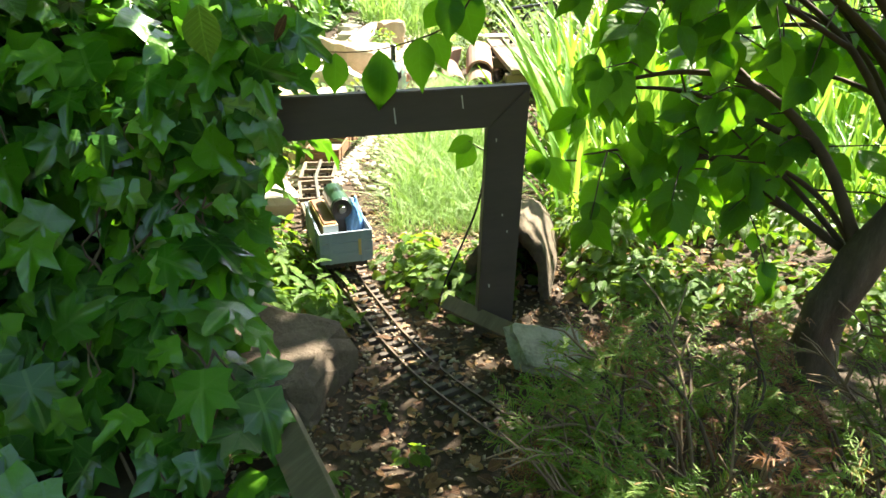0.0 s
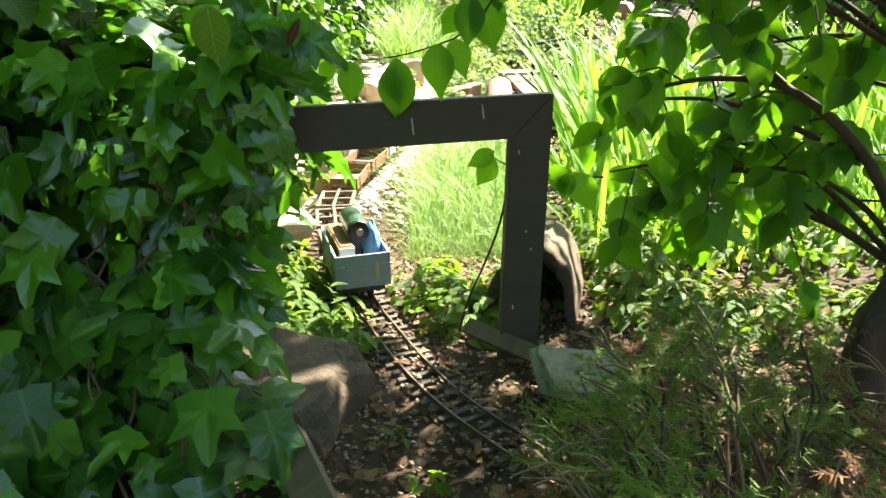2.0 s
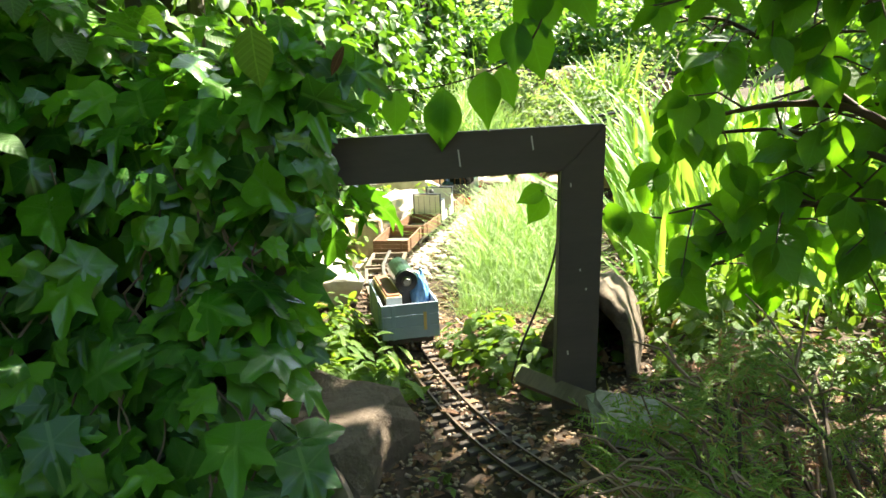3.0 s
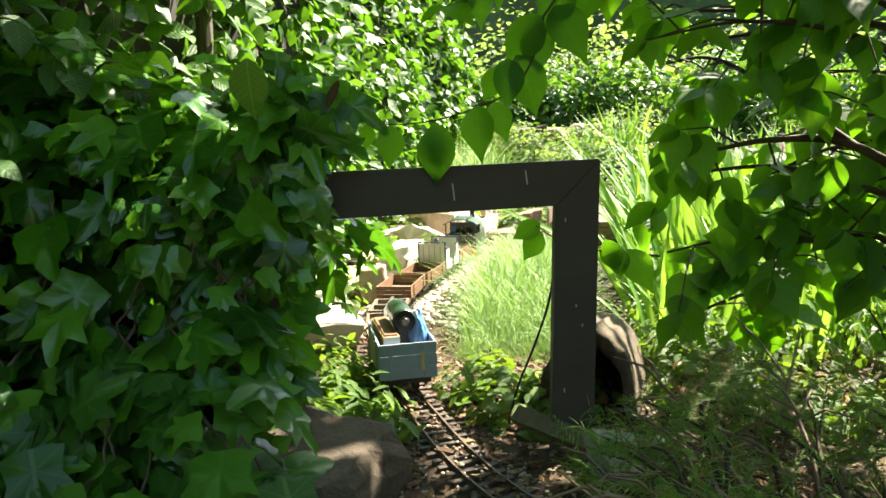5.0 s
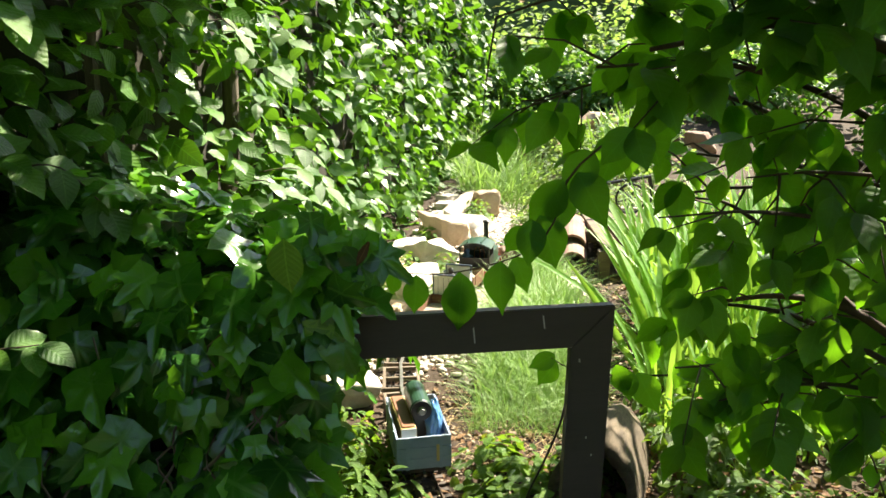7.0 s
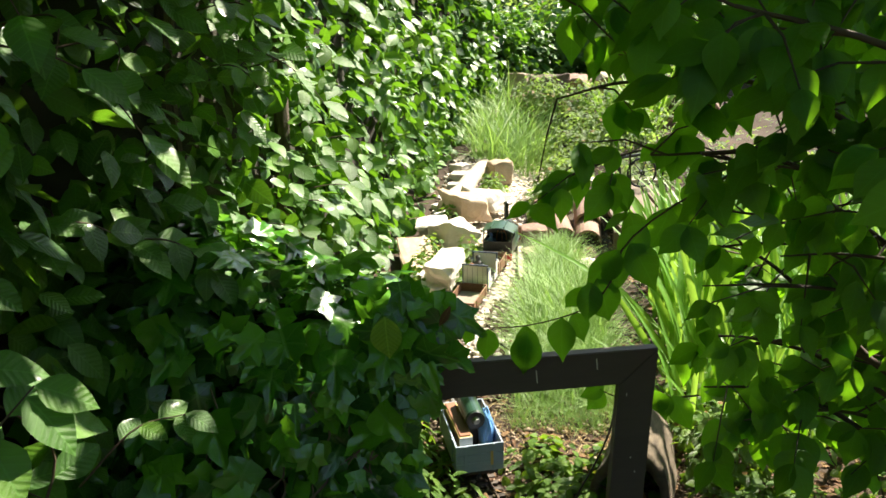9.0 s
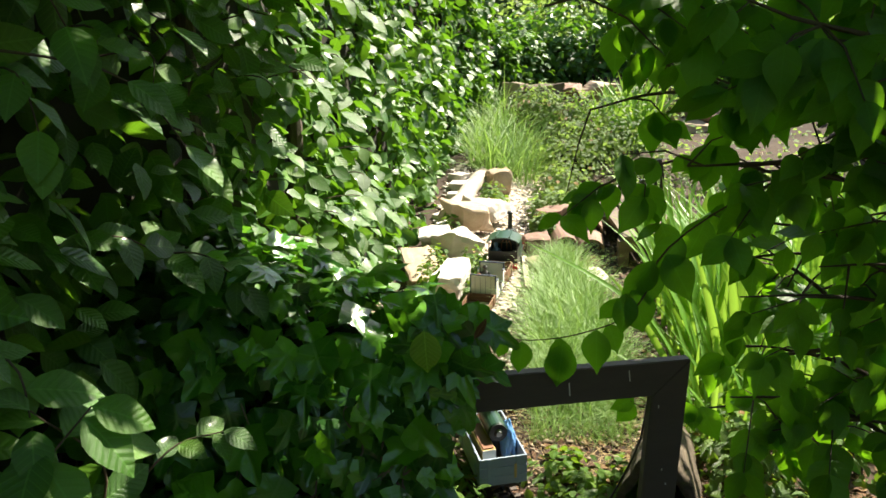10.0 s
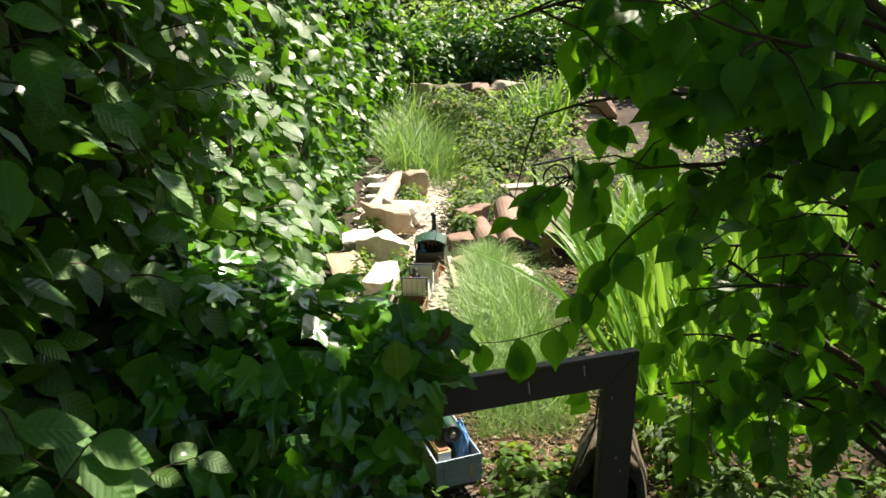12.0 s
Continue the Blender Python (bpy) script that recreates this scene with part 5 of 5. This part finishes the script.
    part("chimney", tube([(0, 0.13, 0.105), (0, 0.13, 0.114), (0, 0.13, 0.165), (0, 0.13, 0.167), (0, 0.13, 0.174), (0, 0.13, 0.176)], [0.014, 0.0095, 0.0085, 0.0115, 0.0115, 0.0085], 16), M_BLACK, root)
    part("dome", tube([(0, 0.05, 0.105), (0, 0.05, 0.118), (0, 0.05, 0.126), (0, 0.05, 0.129)], [0.012, 0.0115, 0.008, 0.002], 16), M_STEEL, root, smooth=True)
    for x in (-0.014, 0.006, 0.022):
        part("cab_pipe", tube([(x, -0.030, 0.075), (x, -0.034, 0.095), (x * 0.6, -0.030, 0.108)], 0.0018, 8), M_COPPER, root)
    part("regulator", tube([(-0.012, -0.034, 0.100), (0.014, -0.036, 0.104)], 0.0014, 6), M_STEEL, root)
    figure("seated_figurine", root.matrix_world @ pose(-0.028, -0.085, 0.060), 1.05, M_DOLL_B, "small blue painted figure seated in the cab")


def coach(s):
    root = on_track("open_coach", s, "white open coach with dark blue-grey edging", "coach")
    ln, w = 0.165, 0.102
    underframe(root, ln, w)
    part("floor", box((w - 0.008, ln - 0.008, 0.005), (0, 0, 0.039), None, 0.0005), M_NAVY, root)
    for sy, h in ((-1, 0.090), (1, 0.090)):
        end = part("end_panel", box((w - 0.010, 0.004, h), (0, sy * (ln / 2 - 0.002), 0.042 + h / 2), None, 0.0006), M_WHITE, root)
        for k in range(4):
            part("joint", box((0.0012, 0.0012, h - 0.01), (-0.03 + k * 0.02, sy * (ln / 2 + 0.0004), 0.042 + h / 2), None, 0), M_NAVY, end)
        for x in (-w / 2 + 0.0035, w / 2 - 0.0035):
            part("edging", box((0.005, 0.007, h + 0.003), (x, sy * (ln / 2 - 0.002), 0.042 + h / 2), None, 0.0006), M_NAVY, end)
        part("edging", box((w, 0.007, 0.004), (0, sy * (ln / 2 - 0.002), 0.046 + h), None, 0.0006), M_NAVY, end)
        part("edging", box((w, 0.007, 0.010), (0, sy * (ln / 2 - 0.002), 0.042), None, 0.0006), M_NAVY, end)
    for sx in (-1, 1):
        for y0, y1, h in ((-0.078, -0.040, 0.07), (-0.040, -0.012, 0.03), (0.024, 0.052, 0.03), (0.052, 0.078, 0.07)):
            part("side_panel", box((0.004, y1 - y0, h), (sx * (w / 2 - 0.002), (y0 + y1) / 2, 0.042 + h / 2), None, 0.0006), M_WHITE, root)
            part("edging", box((0.006, y1 - y0, 0.004), (sx * (w / 2 - 0.002), (y0 + y1) / 2, 0.044 + h), None, 0.0006), M_NAVY, root)
    for y in (-0.055, 0.045):
        part("seat", box((w - 0.012, 0.030, 0.004), (0, y, 0.062), None, 0.0008), M_WAGON_IN, root)
        part("seat_front", box((w - 0.012, 0.003, 0.02), (0, y + (0.013 if y < 0 else -0.013), 0.051), None, 0.0006), M_WHITE, root)
    for x, y, mt, lb, turn in ((-0.022, -0.055, M_DOLL_C, "small orange-brown painted figure seated in the coach", 0), (0.02, -0.055, M_DOLL_A, "small dark painted figure seated in the coach", 0), (-0.02, 0.045, M_DOLL_A, "small dark painted figure seated in the coach", 180)):
        figure("seated_figurine", root.matrix_world @ pose(x, y, 0.0645, 0, 0, turn), 1.3, mt, lb)


TAIL = s_of_y(1.46)
tail = open_wagon(TAIL + 0.10, 0.21, 0.112, 0.070, M_GREYBLUE, M_GREYBLUE, "grey-blue planked open wagon carrying a gas canister")
part("label_strip", box((0.006, 0.0008, 0.036), (0.028, -0.1078, 0.070), None, 0), M_BOXCARD, tail, "faded yellow stripe")


def loads():
    m = tail.matrix_world
    part("packing", box((0.09, 0.18, 0.006), (0, 0, 0.0445), None, 0.001), M_WAGON_IN, tail, "bare board on the wagon floor")
    r = holder("card_box", m @ pose(-0.030, 0.0, 0.048, 0, 0, 2), "long yellow card box with a brown worn lid", "box")
    part("carton", box((0.032, 0.165, 0.068), (0, 0, 0.034), None, 0.0012), M_BOXCARD, r)
    part("lid", box((0.026, 0.158, 0.003), (0, 0, 0.0695), None, 0.001), M_BOXTOP, r)
    part("end_flap", box((0.031, 0.001, 0.066), (0, -0.0832, 0.034), None, 0), M_WHITE, r)
    r = holder("gas_canister", m @ pose(0.004, 0.01, 0.048), "green metal gas canister lying on a black stand", "canister")
    part("stand", box((0.026, 0.055, 0.066), (0, 0, 0.033), None, 0.002), M_BLACK, r)
    part("tank", tube([(0, -0.058, 0.088), (0, -0.052, 0.088), (0, 0.052, 0.088), (0, 0.058, 0.088)], [0.020, 0.0235, 0.0235, 0.018], 24), M_GREEN, r)
    part("collar", tube([(0, -0.0595, 0.088), (0, -0.054, 0.088)], 0.0215, 24), M_BLACK, r)
    part("valve", tube([(0, -0.066, 0.088), (0, -0.0585, 0.088)], [0.007, 0.011], 14), M_STEEL, r, "steel valve")
    bm = bmesh.new()
    bmesh.ops.create_icosphere(bm, subdivisions=4, radius=1)
    for v in bm.verts:
        k = v.co.copy()
        f = 1 + 0.22 * noise.noise(k * 2.2 + Vector((4, 1, 0))) + 0.10 * abs(noise.noise(k * 6))
        v.co = Vector((k.x * 0.018 * f, k.y * 0.035 * f, max(-0.032, k.z * (0.062 if k.z > 0 else 0.035) * f) + 0.034))
    r = holder("plastic_bag", m @ pose(0.034, -0.02, 0.050), "crumpled translucent blue plastic bag", "bag")
    part("film", bm, M_PLASTIC, r)


loads()
s = TAIL + 0.21 + 0.022
for k in range(3):
    flat_frame(s + 0.075, 0.15, 0.098, "bare brown timber frame wagon with steel drawbar")
    s += 0.15 + 0.022
w2 = open_wagon(s + 0.1, 0.20, 0.104, 0.036, M_WAGON, M_WAGON_IN, "brown wooden low-sided open wagon", "brown open wagons")
s += 0.222
w3 = open_wagon(s + 0.1, 0.20, 0.104, 0.036, M_WAGON, M_WAGON_IN, "brown wooden low-sided open wagon", "brown open wagons")
s += 0.222
coach(s + 0.0825)
s += 0.188
w1 = open_wagon(s + 0.08, 0.16, 0.10, 0.046, M_WAGON, M_WAGON_IN, "brown wooden open wagon holding a stone", "brown open wagons")
p = w1.matrix_world @ Vector((0, -0.01, 0.056))
stone("load_stone", tuple(p), (0.06, 0.055, 0.032), 20, 33, M_SLAB, "pale grey stone lying in the wagon", "stone")
s += 0.182
locomotive(s + 0.15)


# ---- conifer shrub in the foreground ----
def build_conifer():
    base = Vector((0.42, 0.60, 0))
    root = holder("conifer_shrub", pose(*base), "straggly low conifer, green tips, brown dead shoots, bleached twigs", "shrub")
    g = random.Random(71)
    live, dead = ([], []), ([], [])
    hubs = (Vector((0.02, 0.0, 0)), Vector((-0.14, 0.04, 0)), Vector((0.16, 0.05, 0)))
    for k in range(225):
        a = k * 2.39996 + g.uniform(-0.3, 0.3)
        rad = 0.05 + 0.34 * math.sqrt((k * 0.618034) % 1.0)
        tall = 0.05 + 0.34 * ((k * 0.7548777) % 1.0)
        top = Vector((math.cos(a) * rad * 1.1, math.sin(a) * rad * 0.75, tall * (1 - 0.4 * rad / 0.39)))
        near = min(hubs, key=lambda h: (h - Vector((top.x, top.y, 0))).length)
        start = near + Vector((g.uniform(-0.05, 0.05), g.uniform(-0.05, 0.05), g.uniform(-0.02, 0.04)))
        mid = start.lerp(top, 0.5) + Vector((g.uniform(-.05, .05), g.uniform(-.05, .05), g.uniform(0.0, 0.09)))
        bend = mid.lerp(top, 0.55) + Vector((g.uniform(-.03, .03), g.uniform(-.03, .03), g.uniform(-0.01, 0.03)))
        line = spline([start, mid, bend, top], 12)
        bare = k % 7 in (0, 3)
        part("branch", tube(line, [0.0030 - 0.00019 * i for i in range(12)], 6), M_DRYTWIG if bare else M_TWIG, root)
        brown = g.random() < 0.24
        for i in range(4, 12):
            for j in range(2):
                d = (line[i] - line[i - 1]).normalized() * 0.8 + Vector((g.uniform(-1, 1), g.uniform(-1, 1), g.uniform(-.3, .6)))
                d.normalize()
                end = line[i] + d * g.uniform(0.03, 0.08)
                if bare:
                    if j == 0:
                        part("twig", tube([line[i], line[i].lerp(end, .5) + Vector((0, 0, .006)), end + Vector((0, 0, g.uniform(-.01, .01)))], [0.0017, 0.0013, 0.0008], 4), M_DRYTWIG, root)
                    continue
                if g.random() < 0.22:
                    continue
                P, D = dead if (brown and g.random() < 0.8) else live
                side = d.cross(Vector((g.uniform(-.3, .3), g.uniform(-.3, .3), 1))).normalized()
                for q in range(34):
                    P.append(tuple(line[i].lerp(end, q / 33)))
                    D.append(tuple(d * 0.75 + side * (1 if q % 2 else -1) * 0.8 + Vector((0, 0, g.uniform(-.25, .35)))))
    for name, (P, D), mat in (("needles", live, M_JUNIPER), ("dead_needles", dead, M_DEADNEEDLE)):
        n = len(P)
        gg = np.random.default_rng(5)
        m = leaf_matrices(np.array(P), np.tile([0, -0.3, 1.0], (n, 1)) + gg.normal(0, 0.3, (n, 3)), gg.uniform(0.008, 0.014, n), np.array(D), 0.22, 72)
        joined_leaves(name, m, NEEDLE, mat, root)


NEEDLE = [leaf_template([0.045, 0.06, 0.045, 0.0], 0.2, 0.2)]
build_conifer()


def gravel_bed():
    """Pale dusty gravel under the sunny stretch of the track."""
    def at(u, v):
        y = 1.95 + 3.6 * v
        mid = track_x(y) - 0.06
        half = 0.20 + 0.05 * noise.noise(Vector((y * 3, 4, 0)))
        x = mid + (u - 0.5) * 2 * half * (1 if u < 0.5 else 0.8) + 0.03 * noise.noise(Vector((u * 3, y * 6, 9)))
        edge = min(1.0, min(u, 1 - u, v, 1 - v) * 9)
        return Vector((x, y, ground_height(x, y) - 0.004 + 0.010 * edge))

    v, f = lumpy_sheet(at, 34, 180)
    tagged(mesh_object("gravel_bed", v, f, M_GRAVEL, None, True), "pale dusty gravel bed under the sunny track", "gravel", kind="structure")


gravel_bed()


# ---- litter, chips and grit on the soil ----
def scatter(name, n, area, size, templates, material, label, category, seed, lift=0.003, tilt=0.25):
    x0, x1, y0, y1 = area
    g = np.random.default_rng(seed)
    x, y = g.uniform(x0, x1, n), g.uniform(y0, y1, n)
    z = np.array([ground_height(a, b) for a, b in zip(x, y)]) + lift
    on = np.array([abs(a - track_x(b)) < 0.03 for a, b in zip(x, y)])
    z[on] += 0.006
    m = leaf_matrices(np.c_[x, y, z], np.tile([0, 0, 1.0], (n, 1)), g.uniform(size[0], size[1], n), np.c_[g.normal(0, 1, n), g.normal(0, 1, n), g.normal(0, 0.12, n)], tilt, seed + 1)
    ob = joined_leaves(name, m, templates, material)
    tagged(ob, label, category, kind="stuff")


CHIP = [(np.array([(-.5, -.3, 0), (.5, -.22, 0), (.42, .3, 0), (-.4, .25, 0), (-.4, -.2, .28), (.38, -.16, .3), (.3, .2, .26), (-.3, .2, .3)]),
         [(0, 3, 2, 1), (4, 5, 6, 7), (0, 1, 5, 4), (1, 2, 6, 5), (2, 3, 7, 6), (3, 0, 4, 7)], np.array([(0.2, 0.1)] * 8))]
scatter("leaf_litter", 2800, (-0.32, 0.65, 0.55, 1.75), (0.010, 0.034), BEECH + LANCE, M_LITTER, "brown fallen leaves scattered on the soil", "leaf litter", 81)
scatter("wood_chips", 3200, (-0.30, 0.45, 0.6, 1.6), (0.003, 0.011), CHIP, M_GRIT, "pale wood chips and grit on the soil", "grit", 83)
scatter("wood_chips", 2600, (-0.65, 0.45, 1.6, 5.0), (0.008, 0.022), CHIP, M_GRIT, "pale gravel and chips round the track", "gravel", 85)
scatter("pale_chips", 1600, (-0.62, -0.05, 2.0, 4.9), (0.012, 0.035), CHIP, M_PALESTONE, "white stone chips round the track", "gravel", 86)
scatter("leaf_litter", 2200, (-0.65, 0.45, 1.6, 4.6), (0.015, 0.04), BEECH + LANCE, M_LITTER, "dry leaf litter round the track", "leaf litter", 87)
scatter("leaf_litter", 1500, (0.3, 1.8, 1.3, 3.2), (0.02, 0.05), BEECH + LANCE, M_LITTER, "brown fallen leaves under the shrubs", "leaf litter", 89)

bush("bank_plants", [(0.08, 4.3, 0.08, 0.18, 0.4, 0.16), (0.2, 4.9, 0.2, 0.3, 0.4, 0.22), (0.0, 3.95, 0.05, 0.12, 0.2, 0.12), (0.5, 5.2, 0.3, 0.3, 0.4, 0.3), (0.75, 4.6, 0.15, 0.35, 0.5, 0.3), (1.3, 4.2, 0.15, 0.5, 0.6, 0.35), (0.9, 3.4, 0.1, 0.3, 0.4, 0.3), (0.5, 4.3, 0.1, 0.2, 0.3, 0.14), (0.35, 5.3, 0.2, 0.3, 0.3, 0.2), (-0.05, 3.6, 0.05, 0.06, 0.1, 0.08), (0.25, 5.6, 0.35, 0.25, 0.2, 0.2), (-0.05, 5.7, 0.4, 0.2, 0.2, 0.2), (0.75, 5.7, 0.45, 0.3, 0.2, 0.25)], 12000, 0.033, SMALL, M_FAR, "grey-green small-leaved plants on the sunny bank", "plants", 0.8, 91, 120)
bush("weed_patch", [(-0.36, 3.05, 0.03, 0.07, 0.14, 0.09), (-0.35, 2.75, 0.02, 0.04, 0.12, 0.07), (-0.56, 2.2, 0.05, 0.12, 0.2, 0.1), (-0.53, 2.95, 0.04, 0.06, 0.3, 0.08), (-0.50, 3.6, 0.06, 0.06, 0.2, 0.08), (-0.32, 4.1, 0.08, 0.08, 0.15, 0.1)], 1500, 0.03, SMALL, M_WEED, "leafy weeds between the stones", "weeds", 0.8, 93)


def far_grass():
    root = holder("tall_grass", pose(-0.2, 5.3, 0), "pale tall grass behind the rockery", "grass", kind="stuff")
    g = np.random.default_rng(95)
    n = 1800
    x, y = g.uniform(-0.5, 0.1, n), g.uniform(4.75, 5.9, n)
    ok = np.abs(x - np.array([track_x(b) for b in y])) > 0.1
    x, y = x[ok], y[ok]
    z = np.array([ground_height(a, b) for a, b in zip(x, y)])
    m = leaf_matrices(np.c_[x + 0.2, y - 5.3, z], np.c_[g.normal(0, 1, len(x)), g.normal(-.5, 1, len(x)), np.full(len(x), .2)], g.uniform(0.15, 0.4, len(x)), np.tile([0, 0, 1.0], (len(x), 1)), 0.2, 96)
    joined_leaves("foliage", m, BLADE, M_GRASS, root)


far_grass()

# ---- cable at the post ----
root = holder("black_cable", pose(0.03, 1.29, 0), "thin black cable hanging beside the post", "cable")
part("sheath", tube(spline([(0.050, 0.018, 0.33), (0.042, 0.016, 0.26), (0.030, 0.03, 0.20), (0.006, 0.04, 0.13), (-0.022, 0.045, 0.06), (-0.04, 0.05, -0.01)], 20), 0.0021, 8), M_BLACK, root)


# ---- iron ornament on the staging ----
def build_ornament():
    root = holder("iron_wheel_ornament", pose(0.47, 3.95, 0.127, 0, 0, 12), "black iron wheel ornament standing on the planks", "ornament")
    rim = [(0.075 * math.cos(k * math.tau / 28), 0, 0.085 + 0.075 * math.sin(k * math.tau / 28)) for k in range(29)]
    part("rim", tube(rim, 0.006, 8), M_BLACK, root)
    part("hub", tube([(0, -0.015, 0.085), (0, 0.015, 0.085)], 0.012, 12), M_BLACK, root)
    for k in range(6):
        a = k * math.pi / 3 + 0.2
        part("spoke", tube([(0, 0, 0.085), (0.073 * math.cos(a), 0, 0.085 + 0.073 * math.sin(a))], 0.003, 6), M_BLACK, root)
    for x, h in ((-0.13, 0.17), (0.10, 0.20)):
        part("upright", tube(spline([(x, 0, 0), (x + 0.01, 0, h * 0.5), (x - 0.01, 0, h)], 8), 0.010, 8), M_BLACK, root)
    part("arm", tube([(-0.14, 0, 0.165), (0.09, 0, 0.195)], 0.008, 8), M_BLACK, root)


build_ornament()
